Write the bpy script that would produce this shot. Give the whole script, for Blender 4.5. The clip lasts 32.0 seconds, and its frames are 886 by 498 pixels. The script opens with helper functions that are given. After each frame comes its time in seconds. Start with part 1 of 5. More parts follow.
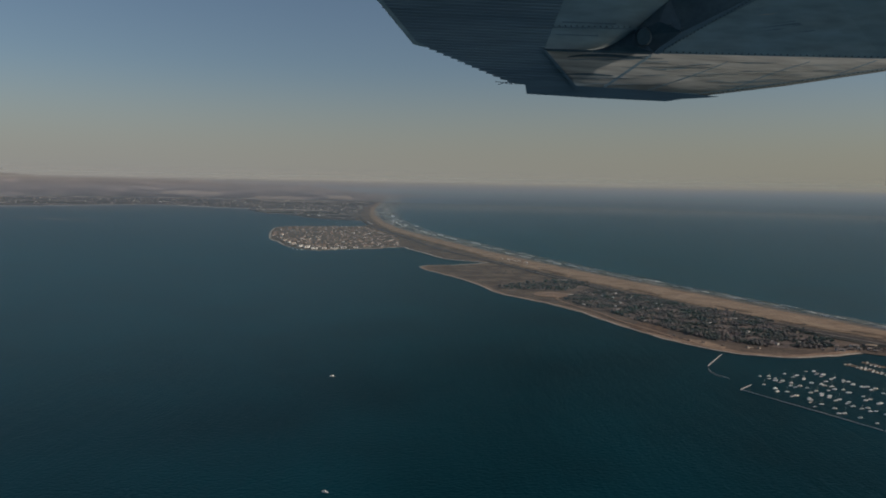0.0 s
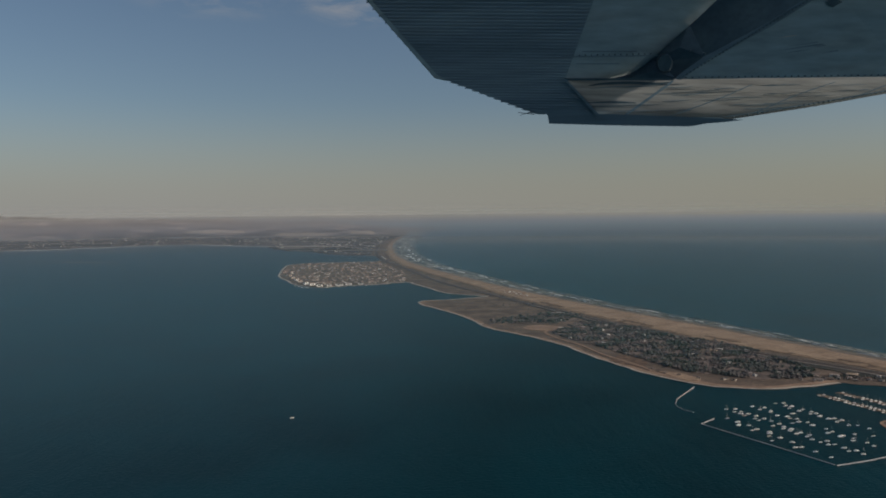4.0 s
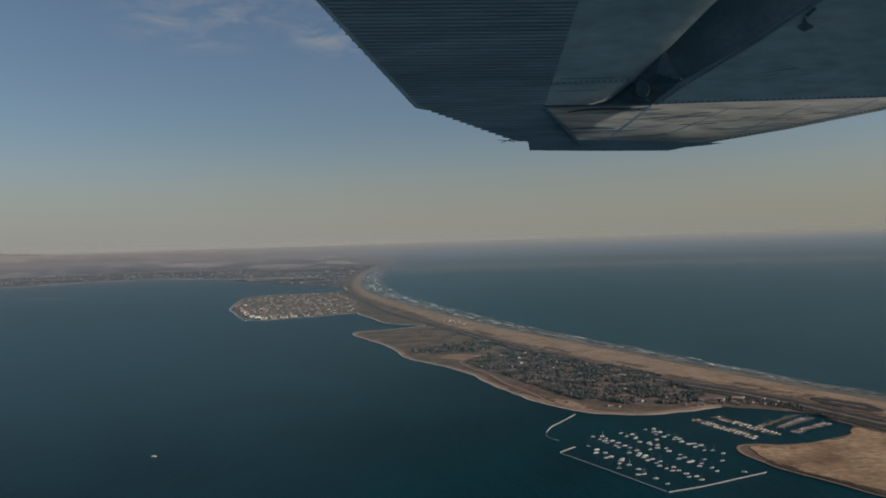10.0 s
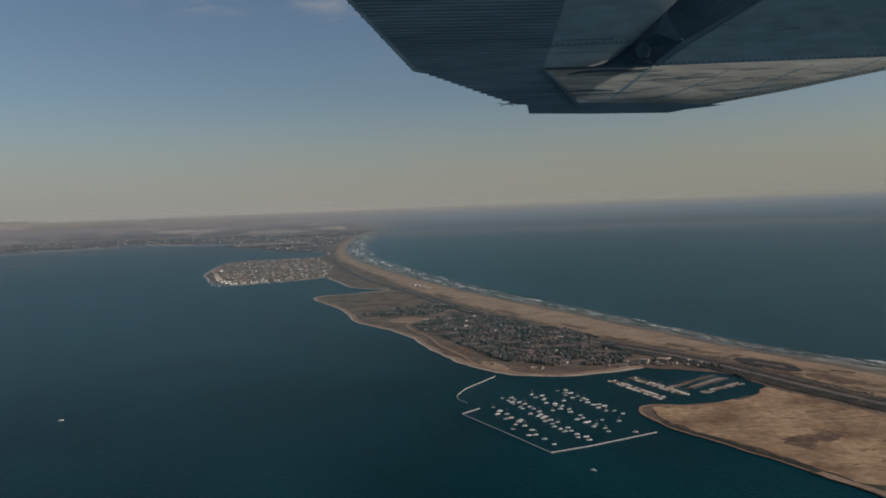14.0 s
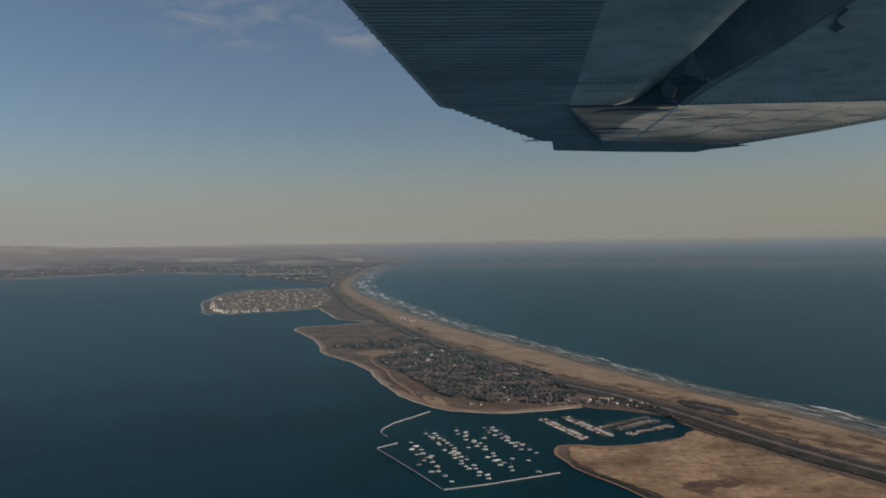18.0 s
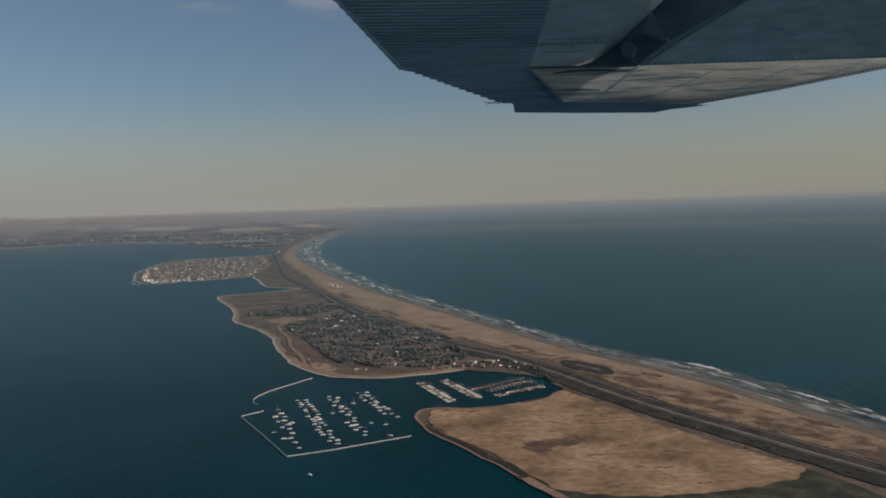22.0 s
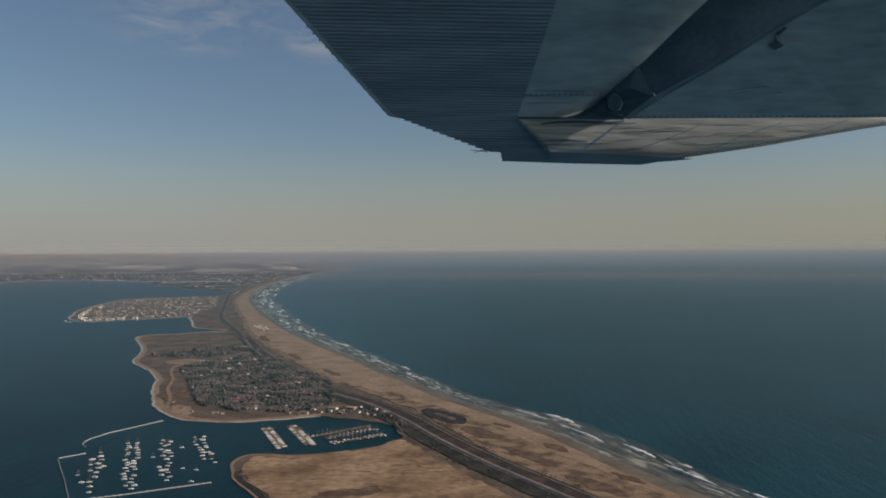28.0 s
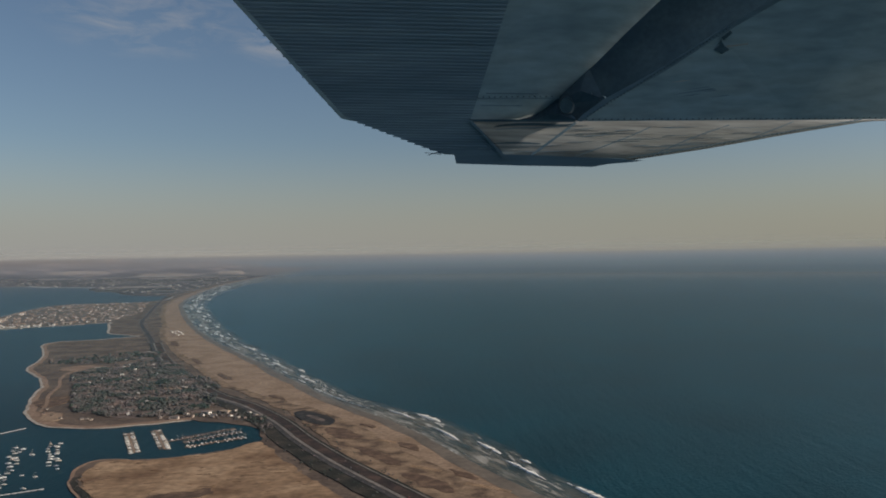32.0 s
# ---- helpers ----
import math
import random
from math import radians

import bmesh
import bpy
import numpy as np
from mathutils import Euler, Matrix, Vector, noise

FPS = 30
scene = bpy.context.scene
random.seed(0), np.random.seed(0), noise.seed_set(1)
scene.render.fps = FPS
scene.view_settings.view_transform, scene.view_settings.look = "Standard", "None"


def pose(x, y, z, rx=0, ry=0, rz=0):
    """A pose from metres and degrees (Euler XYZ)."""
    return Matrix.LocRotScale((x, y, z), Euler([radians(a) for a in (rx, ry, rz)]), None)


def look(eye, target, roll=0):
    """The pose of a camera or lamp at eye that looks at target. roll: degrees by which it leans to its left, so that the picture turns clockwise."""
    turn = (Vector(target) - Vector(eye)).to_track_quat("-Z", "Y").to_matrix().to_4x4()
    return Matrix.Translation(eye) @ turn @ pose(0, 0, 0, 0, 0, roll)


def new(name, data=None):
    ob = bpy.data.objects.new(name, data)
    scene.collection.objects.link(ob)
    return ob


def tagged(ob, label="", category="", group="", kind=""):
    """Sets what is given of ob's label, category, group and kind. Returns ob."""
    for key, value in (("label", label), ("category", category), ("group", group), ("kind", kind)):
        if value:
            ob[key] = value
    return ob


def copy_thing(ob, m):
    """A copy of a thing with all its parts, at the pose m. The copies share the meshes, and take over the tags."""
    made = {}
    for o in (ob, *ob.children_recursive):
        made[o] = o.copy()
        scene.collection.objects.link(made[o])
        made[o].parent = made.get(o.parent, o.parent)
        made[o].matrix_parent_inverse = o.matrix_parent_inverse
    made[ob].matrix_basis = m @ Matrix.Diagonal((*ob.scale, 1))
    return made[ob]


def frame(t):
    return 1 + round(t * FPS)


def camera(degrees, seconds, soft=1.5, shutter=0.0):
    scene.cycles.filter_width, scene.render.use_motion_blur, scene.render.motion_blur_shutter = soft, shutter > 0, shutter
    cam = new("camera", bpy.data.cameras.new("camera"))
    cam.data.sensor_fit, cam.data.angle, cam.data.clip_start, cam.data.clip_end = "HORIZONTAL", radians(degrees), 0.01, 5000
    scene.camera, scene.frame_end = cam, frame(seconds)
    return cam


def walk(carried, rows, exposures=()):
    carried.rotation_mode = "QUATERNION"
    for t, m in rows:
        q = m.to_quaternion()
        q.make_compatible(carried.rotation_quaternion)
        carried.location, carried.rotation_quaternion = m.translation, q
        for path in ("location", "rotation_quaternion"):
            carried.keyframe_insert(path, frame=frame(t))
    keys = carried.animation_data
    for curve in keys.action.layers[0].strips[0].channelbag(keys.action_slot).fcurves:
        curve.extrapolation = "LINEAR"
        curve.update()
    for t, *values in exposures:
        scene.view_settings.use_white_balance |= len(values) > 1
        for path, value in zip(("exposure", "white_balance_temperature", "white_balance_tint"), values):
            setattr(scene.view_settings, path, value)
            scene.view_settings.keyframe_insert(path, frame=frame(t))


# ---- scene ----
# The place is laid out at one tenth of its true size: seconds, place in plan units, yaw, pitch and roll in degrees.
K = 40.0        # metres to one plan unit (the height of flight)
R = 0.1         # metres here for one metre out there
PATH = [
    (0, -1.8073, -4.5928, 0.9879, -1.583, -4.758, 1.079),
    (0.5, -1.7571, -4.5913, 0.9949, -1.137, -5.431, 1.029),
    (1, -1.7029, -4.5847, 1.0014, -0.746, -5.679, 0.813),
    (1.5, -1.6578, -4.5876, 1.0015, -0.102, -4.505, 0.755),
    (2, -1.6102, -4.5924, 1.0049, 0.562, -3.833, 0.693),
    (2.5, -1.5632, -4.5952, 1.0075, 0.880, -3.535, 0.571),
    (3, -1.5210, -4.6026, 1.0199, 0.772, -3.400, 0.255),
    (3.5, -1.4762, -4.6086, 1.0253, 0.642, -2.758, -0.127),
    (5.5, -1.2877, -4.6554, 1.0455, 0.390, -2.259, -1.956),
    (6, -1.2381, -4.6597, 1.0460, 0.288, -2.057, -2.234),
    (6.5, -1.1889, -4.6591, 1.0514, 0.347, -1.462, -2.503),
    (7, -1.1275, -4.6537, 1.0545, 0.609, -1.068, -2.633),
    (7.5, -1.0734, -4.6538, 1.0508, 0.652, -0.862, -2.355),
    (8, -1.0177, -4.6556, 1.0513, 0.461, -0.729, -2.129),
    (8.5, -0.9592, -4.6479, 1.0470, 0.254, -0.544, -1.900),
    (9, -0.8981, -4.6391, 1.0392, 0.087, -0.317, -1.726),
    (9.5, -0.8334, -4.6337, 1.0395, -0.025, -0.271, -1.748),
    (10, -0.7755, -4.6309, 1.0386, -0.281, -0.482, -1.762),
    (10.5, -0.7112, -4.6225, 1.0369, -0.507, -0.814, -1.810),
    (11, -0.6565, -4.6189, 1.0341, -0.869, -1.079, -1.823),
    (11.5, -0.5914, -4.6119, 1.0309, -1.127, -0.861, -2.015),
    (12, -0.5326, -4.6053, 1.0289, -1.331, -0.384, -2.048),
    (12.5, -0.4671, -4.6006, 1.0172, -0.884, -0.291, -1.822),
    (13, -0.4008, -4.5953, 1.0150, -0.425, -0.889, -1.759),
    (13.5, -0.3411, -4.5917, 1.0159, -0.105, -1.554, -1.933),
    (14, -0.2785, -4.5904, 1.0050, 0.057, -3.013, -2.204),
    (14.5, -0.2131, -4.5904, 1.0022, -0.004, -4.825, -2.310),
    (16.5, 0.0484, -4.5920, 0.9962, 0.099, -2.867, -0.945),
    (17, 0.1065, -4.5919, 0.9937, 0.847, -2.009, -0.382),
    (17.5, 0.1703, -4.5910, 0.9942, 1.173, -0.475, -0.250),
    (18, 0.2376, -4.5907, 0.9880, 1.891, -0.485, -0.890),
    (18.5, 0.3012, -4.5864, 0.9865, 1.293, -2.104, -1.132),
    (19, 0.3657, -4.5820, 0.9835, -0.000, -2.557, -1.296),
    (19.5, 0.4285, -4.5849, 0.9869, -0.966, -3.827, -1.348),
    (20, 0.4917, -4.5832, 0.9859, -1.230, -3.776, -1.508),
    (20.5, 0.5551, -4.5836, 0.9931, -0.865, -3.055, -1.510),
    (21, 0.6171, -4.5807, 0.9870, -0.223, -2.753, -1.540),
    (21.5, 0.6852, -4.5721, 0.9817, 0.004, -3.433, -1.758),
    (22, 0.7483, -4.5697, 0.9840, -0.429, -3.154, -1.872),
    (22.5, 0.8117, -4.5650, 0.9810, -0.693, -2.762, -1.960),
    (23, 0.8761, -4.5636, 0.9778, -0.705, -2.567, -1.985),
    (23.5, 0.9436, -4.5555, 0.9860, -0.484, -0.596, -2.161),
    (24, 1.0072, -4.5442, 0.9816, -0.056, 1.211, -2.423),
    (24.5, 1.0708, -4.5461, 0.9735, -0.134, 1.707, -2.361),
    (25, 1.1382, -4.5427, 0.9732, -0.544, 0.005, -2.126),
    (25.5, 1.2062, -4.5396, 0.9778, -1.129, -1.133, -2.268),
    (27.5, 1.4521, -4.5469, 0.9656, -1.363, 0.057, -0.843),
    (28, 1.5190, -4.5550, 0.9614, -1.127, 0.167, -0.404),
    (28.5, 1.5808, -4.5512, 0.9635, -0.775, 0.352, -0.591),
    (29, 1.6489, -4.5498, 0.9635, -0.812, 1.322, -1.108),
    (29.5, 1.7148, -4.5628, 0.9619, -1.507, 1.043, -1.517),
    (30, 1.7778, -4.5796, 0.9602, -2.581, 2.138, -1.715),
    (30.5, 1.8374, -4.5971, 0.9578, -3.058, 2.771, -1.391),
    (31, 1.9058, -4.6048, 0.9542, -2.766, 2.055, -1.370),
    (31.5, 1.9794, -4.6074, 0.9552, -3.157, 2.130, -1.212),
    (32, 2.0418, -4.6244, 0.9521, -4.104, 0.314, -0.940),
]


def heading(yaw, pitch):
    a, b = radians(yaw), radians(pitch)
    return Vector((-math.sin(a) * math.cos(b), math.cos(a) * math.cos(b), math.sin(b)))


cam = camera(58.5, 32.0, soft=1.85)
walk(cam, [(t, look(Vector((x, y, z)) * K, Vector((x, y, z)) * K + heading(a, b), c)) for t, x, y, z, a, b, c in PATH],
     exposures=[(0.0, -0.02), (3.5, 0.02), (8.0, 0.1), (14.0, 0.1), (20.0, 0.1), (24.0, 0.2), (32.0, 0.22)])

# painted sea haze: a see-through sheet over land and water stands in for hazy air. Radius in plan units, its tint on
# the bay side and towards the sun
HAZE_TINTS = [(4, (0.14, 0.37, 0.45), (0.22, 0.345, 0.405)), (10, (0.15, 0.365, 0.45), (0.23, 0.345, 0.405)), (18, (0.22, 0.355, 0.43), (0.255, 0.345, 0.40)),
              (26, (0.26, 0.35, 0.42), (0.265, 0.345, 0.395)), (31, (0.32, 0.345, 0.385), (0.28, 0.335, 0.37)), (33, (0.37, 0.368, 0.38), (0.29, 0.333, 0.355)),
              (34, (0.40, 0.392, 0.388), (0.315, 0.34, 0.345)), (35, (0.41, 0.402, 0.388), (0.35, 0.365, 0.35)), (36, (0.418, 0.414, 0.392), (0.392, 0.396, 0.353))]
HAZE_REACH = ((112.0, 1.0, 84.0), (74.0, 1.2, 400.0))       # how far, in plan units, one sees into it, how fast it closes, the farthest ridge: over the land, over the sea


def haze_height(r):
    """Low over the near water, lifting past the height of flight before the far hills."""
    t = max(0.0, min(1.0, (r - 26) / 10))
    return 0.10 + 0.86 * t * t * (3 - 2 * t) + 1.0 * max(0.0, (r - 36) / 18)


# ---- world and sun ----
SUN = Vector((0.88, -0.22, 0.42)).normalized()
world = bpy.data.worlds.new("world")
scene.world = world
world.use_nodes = True
wn, wl = world.node_tree.nodes, world.node_tree.links
sky = wn.new("ShaderNodeTexSky")
sky.sky_type = "NISHITA"
sky.sun_disc = False
sky.sun_elevation = math.asin(SUN.z)
sky.sun_rotation = math.atan2(SUN.x, SUN.y)
sky.altitude = 400
sky.air_density, sky.dust_density, sky.ozone_density = 1.0, 1.7, 2.0
where = wn.new("ShaderNodeTexCoord")
apart = wn.new("ShaderNodeSeparateXYZ")
wl.new(where.outputs["Generated"], apart.inputs["Vector"])


def sky_math(kind, x, y=None):
    k = wn.new("ShaderNodeMath")
    k.operation = kind
    for socket, value in zip(k.inputs, (x, y)):
        if isinstance(value, (int, float)):
            socket.default_value = value
        elif value is not None:
            wl.new(value, socket)
    return k.outputs["Value"]


def sky_span(value, low, high, to_low, to_high, smooth=False):
    k = wn.new("ShaderNodeMapRange")
    k.interpolation_type = "SMOOTHSTEP" if smooth else "LINEAR"
    for name, v in zip(("From Min", "From Max", "To Min", "To Max"), (low, high, to_low, to_high)):
        k.inputs[name].default_value = v
    wl.new(value, k.inputs["Value"])
    return k.outputs["Result"]


# thin torn cirrus: bearing, height, half width and half height in degrees, and thickness of each bank
bearing = sky_math("ARCTAN2", apart.outputs["X"], apart.outputs["Y"])
rise = sky_math("ARCSINE", apart.outputs["Z"])
banks = None
for b, e, w, h, thick in ((-16.2, 16.0, 6.5, 2.4, 0.55), (-6.3, 14.8, 4.5, 1.5, 0.8), (2.0, 12.6, 3.5, 1.2, 0.35), (15.8, 8.8, 4.6, 1.0, 1.0),
                          (9.5, 7.4, 2.5, 0.7, 0.4), (31.0, 10.0, 6.0, 1.6, 0.35), (-9.0, 19.5, 15.0, 3.0, 0.5), (-30.0, 22.0, 12.0, 4.0, 0.5), (20.0, 24.0, 20.0, 5.0, 0.5)):
    u = sky_math("DIVIDE", sky_math("SUBTRACT", bearing, radians(b)), radians(w))
    v = sky_math("DIVIDE", sky_math("SUBTRACT", rise, radians(e)), radians(h))
    d = sky_math("ADD", sky_math("MULTIPLY", u, u), sky_math("MULTIPLY", v, v))
    one = sky_span(d, 0.0, 1.6, thick, 0.0, True)
    banks = one if banks is None else sky_math("MAXIMUM", banks, one)
stretch = wn.new("ShaderNodeMapping")
stretch.inputs["Scale"].default_value = (7.0, 7.0, 24.0)
stretch.inputs["Rotation"].default_value = (0.0, 0.12, 0.0)
streak = wn.new("ShaderNodeTexNoise")
streak.inputs["Scale"].default_value = 2.2
streak.inputs["Detail"].default_value = 9
streak.inputs["Roughness"].default_value = 0.64
streak.inputs["Distortion"].default_value = 0.5
wl.new(where.outputs["Generated"], stretch.inputs["Vector"])
wl.new(stretch.outputs["Vector"], streak.inputs["Vector"])
wisps = sky_span(streak.outputs["Fac"], 0.44, 0.72, 0.0, 0.62)
cloudy = wn.new("ShaderNodeMixRGB")
cloudy.inputs["Color2"].default_value = (5.6, 5.3, 5.1, 1)
wl.new(sky_math("MULTIPLY", wisps, banks), cloudy.inputs["Fac"])
wl.new(sky.outputs["Color"], cloudy.inputs["Color1"])
# beige dust low over the horizon, yellower towards the sun
dust, dusty = wn.new("ShaderNodeMixRGB"), wn.new("ShaderNodeMixRGB")
dust.inputs["Color1"].default_value, dust.inputs["Color2"].default_value = (4.60, 4.55, 4.30, 1), (4.15, 4.06, 3.40, 1)
wl.new(sky_span(apart.outputs["X"], -0.35, 0.5, 0.0, 1.0), dust.inputs["Fac"])
wl.new(sky_span(apart.outputs["Z"], -0.02, 0.15, 0.92, 0.0, True), dusty.inputs["Fac"])
wl.new(cloudy.outputs["Color"], dusty.inputs["Color1"])
wl.new(dust.outputs["Color"], dusty.inputs["Color2"])
back = wn["Background"]
back.inputs["Strength"].default_value = 0.063
wl.new(dusty.outputs["Color"], back.inputs["Color"])

lamp = bpy.data.lights.new("sun", "SUN")
lamp.energy, lamp.angle, lamp.color = 3.5, radians(0.6), (1.0, 0.88, 0.74)
sun = new("sun", lamp)
sun.matrix_world = look(SUN * 100, (0, 0, 0))


# ---- materials ----
def surface(name, tones, size=1.0, rough=0.85, bump=0.0, metal=0.0, fine=8.0, spread=(0.35, 0.65), each=False, spec=0.3, grainy=0.55, drawn=None):
    """A painted or natural surface: tones run over broad noise, finer grain lies on it. size: metres of the broad patches;
    drawn: scales along x, y, z and a turn in degrees, for a surface streaked one way."""
    m = bpy.data.materials.new(name)
    m.use_nodes = True
    n, l = m.node_tree.nodes, m.node_tree.links
    b = n["Principled BSDF"]
    b.inputs["Roughness"].default_value = rough
    b.inputs["Metallic"].default_value = metal
    b.inputs["Specular IOR Level"].default_value = spec
    co = n.new("ShaderNodeTexCoord")
    broad, grain = n.new("ShaderNodeTexNoise"), n.new("ShaderNodeTexNoise")
    broad.inputs["Scale"].default_value, broad.inputs["Detail"].default_value = 1 / size, 6
    grain.inputs["Scale"].default_value, grain.inputs["Detail"].default_value = fine / size, 4
    ramp = n.new("ShaderNodeValToRGB")
    while len(ramp.color_ramp.elements) < len(tones):
        ramp.color_ramp.elements.new(0.5)
    for k, (e, c) in enumerate(zip(ramp.color_ramp.elements, tones)):
        e.position = spread[0] + (spread[1] - spread[0]) * k / max(1, len(tones) - 1)
        e.color = (*c, 1)
    mix = n.new("ShaderNodeMixRGB")
    mix.blend_type = "OVERLAY"
    mix.inputs["Fac"].default_value = grainy
    at = co.outputs["Object"]
    if drawn:
        pull = n.new("ShaderNodeMapping")
        pull.inputs["Scale"].default_value, pull.inputs["Rotation"].default_value = drawn[:3], (0, 0, radians(drawn[3]))
        l.new(at, pull.inputs["Vector"])
        at = pull.outputs["Vector"]
    l.new(at, broad.inputs["Vector"])
    l.new(at, grain.inputs["Vector"])
    if each:
        info = n.new("ShaderNodeObjectInfo")
        l.new(info.outputs["Random"], ramp.inputs["Fac"])
    else:
        l.new(broad.outputs["Fac"], ramp.inputs["Fac"])
    l.new(ramp.outputs["Color"], mix.inputs["Color1"])
    l.new(grain.outputs["Fac"], mix.inputs["Color2"])
    l.new(mix.outputs["Color"], b.inputs["Base Color"])
    if bump:
        up = n.new("ShaderNodeBump")
        up.inputs["Strength"].default_value = bump
        up.inputs["Distance"].default_value = 0.05 * size
        l.new(grain.outputs["Fac"], up.inputs["Height"])
        l.new(up.outputs["Normal"], b.inputs["Normal"])
    return m


def water_surface(name, tones, gloss, rough_sea):
    m = surface(name, tones, 260, rough=0.32, spec=gloss, spread=(0.3, 0.7))
    n, l = m.node_tree.nodes, m.node_tree.links
    co = n.new("ShaderNodeTexCoord")
    swell, chop, add, up = n.new("ShaderNodeTexNoise"), n.new("ShaderNodeTexNoise"), n.new("ShaderNodeMath"), n.new("ShaderNodeBump")
    turn = n.new("ShaderNodeMapping")
    turn.inputs["Rotation"].default_value = (0, 0, radians(-58))
    turn.inputs["Scale"].default_value = (0.5, 0.09, 1)
    swell.inputs["Scale"].default_value, swell.inputs["Detail"].default_value = 1.0, 3
    chop.inputs["Scale"].default_value, chop.inputs["Detail"].default_value = 1.6, 5
    l.new(co.outputs["Object"], turn.inputs["Vector"])
    l.new(turn.outputs["Vector"], swell.inputs["Vector"])
    l.new(co.outputs["Object"], chop.inputs["Vector"])
    l.new(swell.outputs["Fac"], add.inputs[0])
    l.new(chop.outputs["Fac"], add.inputs[1])
    l.new(add.outputs["Value"], up.inputs["Height"])
    up.inputs["Strength"].default_value, up.inputs["Distance"].default_value = rough_sea, 0.3
    l.new(up.outputs["Normal"], n["Principled BSDF"].inputs["Normal"])
    return m


def haze_sheet():
    """Painted haze on a see-through sheet lit by sun and sky: tinted thicker and greyer the farther off."""
    m = bpy.data.materials.new("painted_sea_haze")
    m.use_nodes = True
    n, l = m.node_tree.nodes, m.node_tree.links
    n.remove(n["Principled BSDF"])
    co, flat, far, sep = n.new("ShaderNodeTexCoord"), n.new("ShaderNodeVectorMath"), n.new("ShaderNodeVectorMath"), n.new("ShaderNodeSeparateXYZ")
    flat.operation, far.operation = "MULTIPLY", "LENGTH"
    flat.inputs[1].default_value = (1 / K, 1 / K, 0)
    l.new(co.outputs["Object"], flat.inputs[0])
    l.new(flat.outputs["Vector"], far.inputs[0])
    l.new(flat.outputs["Vector"], sep.inputs["Vector"])

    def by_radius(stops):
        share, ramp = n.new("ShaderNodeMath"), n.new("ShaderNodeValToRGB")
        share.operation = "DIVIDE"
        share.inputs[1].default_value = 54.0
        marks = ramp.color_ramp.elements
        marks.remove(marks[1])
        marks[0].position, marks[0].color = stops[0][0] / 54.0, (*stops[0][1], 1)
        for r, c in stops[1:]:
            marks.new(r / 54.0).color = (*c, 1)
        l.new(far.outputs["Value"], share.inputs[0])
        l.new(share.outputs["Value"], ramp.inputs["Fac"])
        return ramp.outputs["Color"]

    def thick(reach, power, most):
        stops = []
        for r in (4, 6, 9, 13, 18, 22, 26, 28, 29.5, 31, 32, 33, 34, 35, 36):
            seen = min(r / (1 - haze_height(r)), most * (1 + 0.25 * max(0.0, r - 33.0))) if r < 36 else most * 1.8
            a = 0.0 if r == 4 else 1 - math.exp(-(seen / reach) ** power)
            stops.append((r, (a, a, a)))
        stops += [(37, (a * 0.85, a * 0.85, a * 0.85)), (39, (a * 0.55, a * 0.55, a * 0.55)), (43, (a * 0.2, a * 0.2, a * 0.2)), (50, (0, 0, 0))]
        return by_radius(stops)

    # haze colour and cover painted by distance, warmer on the sun side
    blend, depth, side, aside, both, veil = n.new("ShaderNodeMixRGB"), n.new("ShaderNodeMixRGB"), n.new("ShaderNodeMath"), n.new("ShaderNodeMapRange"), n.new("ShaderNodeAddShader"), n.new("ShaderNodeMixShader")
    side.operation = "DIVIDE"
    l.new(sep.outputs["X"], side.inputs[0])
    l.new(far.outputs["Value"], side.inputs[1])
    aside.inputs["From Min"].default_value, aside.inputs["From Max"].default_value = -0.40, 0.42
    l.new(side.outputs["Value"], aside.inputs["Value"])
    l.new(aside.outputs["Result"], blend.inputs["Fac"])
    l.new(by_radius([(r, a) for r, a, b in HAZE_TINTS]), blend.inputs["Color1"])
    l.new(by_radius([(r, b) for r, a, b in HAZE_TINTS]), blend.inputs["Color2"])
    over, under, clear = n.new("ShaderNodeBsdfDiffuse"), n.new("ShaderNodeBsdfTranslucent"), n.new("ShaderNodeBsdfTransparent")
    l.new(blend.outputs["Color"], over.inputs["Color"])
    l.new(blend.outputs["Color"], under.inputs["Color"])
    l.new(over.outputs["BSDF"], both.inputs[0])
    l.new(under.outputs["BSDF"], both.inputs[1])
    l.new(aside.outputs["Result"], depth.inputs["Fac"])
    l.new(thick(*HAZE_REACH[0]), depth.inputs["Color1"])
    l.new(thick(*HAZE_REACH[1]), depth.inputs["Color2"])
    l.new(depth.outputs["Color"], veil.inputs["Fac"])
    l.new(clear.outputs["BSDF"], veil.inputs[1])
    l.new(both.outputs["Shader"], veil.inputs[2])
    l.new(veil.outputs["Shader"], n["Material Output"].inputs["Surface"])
    return m


WATER = water_surface("sea_water", [(0.003, 0.039, 0.057), (0.005, 0.046, 0.065), (0.007, 0.053, 0.073)], 0.13, 0.62)
BAYWATER = water_surface("bay_water", [(0.0003, 0.021, 0.031), (0.0005, 0.026, 0.037), (0.001, 0.030, 0.042)], 0.04, 0.32)
SCRUB = surface("dry_scrub", [(0.08, 0.058, 0.045), (0.12, 0.088, 0.067), (0.17, 0.124, 0.093)], 9, bump=0.3)
DARKSCRUB = surface("dark_scrub", [(0.078, 0.063, 0.055), (0.125, 0.096, 0.083), (0.185, 0.142, 0.12)], 5, bump=0.4)
SAND = surface("beach_sand", [(0.22, 0.149, 0.098), (0.275, 0.192, 0.13), (0.32, 0.228, 0.157)], 8, bump=0.15)
RUSTY = surface("rusty_scrub", [(0.075, 0.048, 0.034), (0.115, 0.073, 0.05), (0.17, 0.11, 0.072)], 2, bump=0.4)
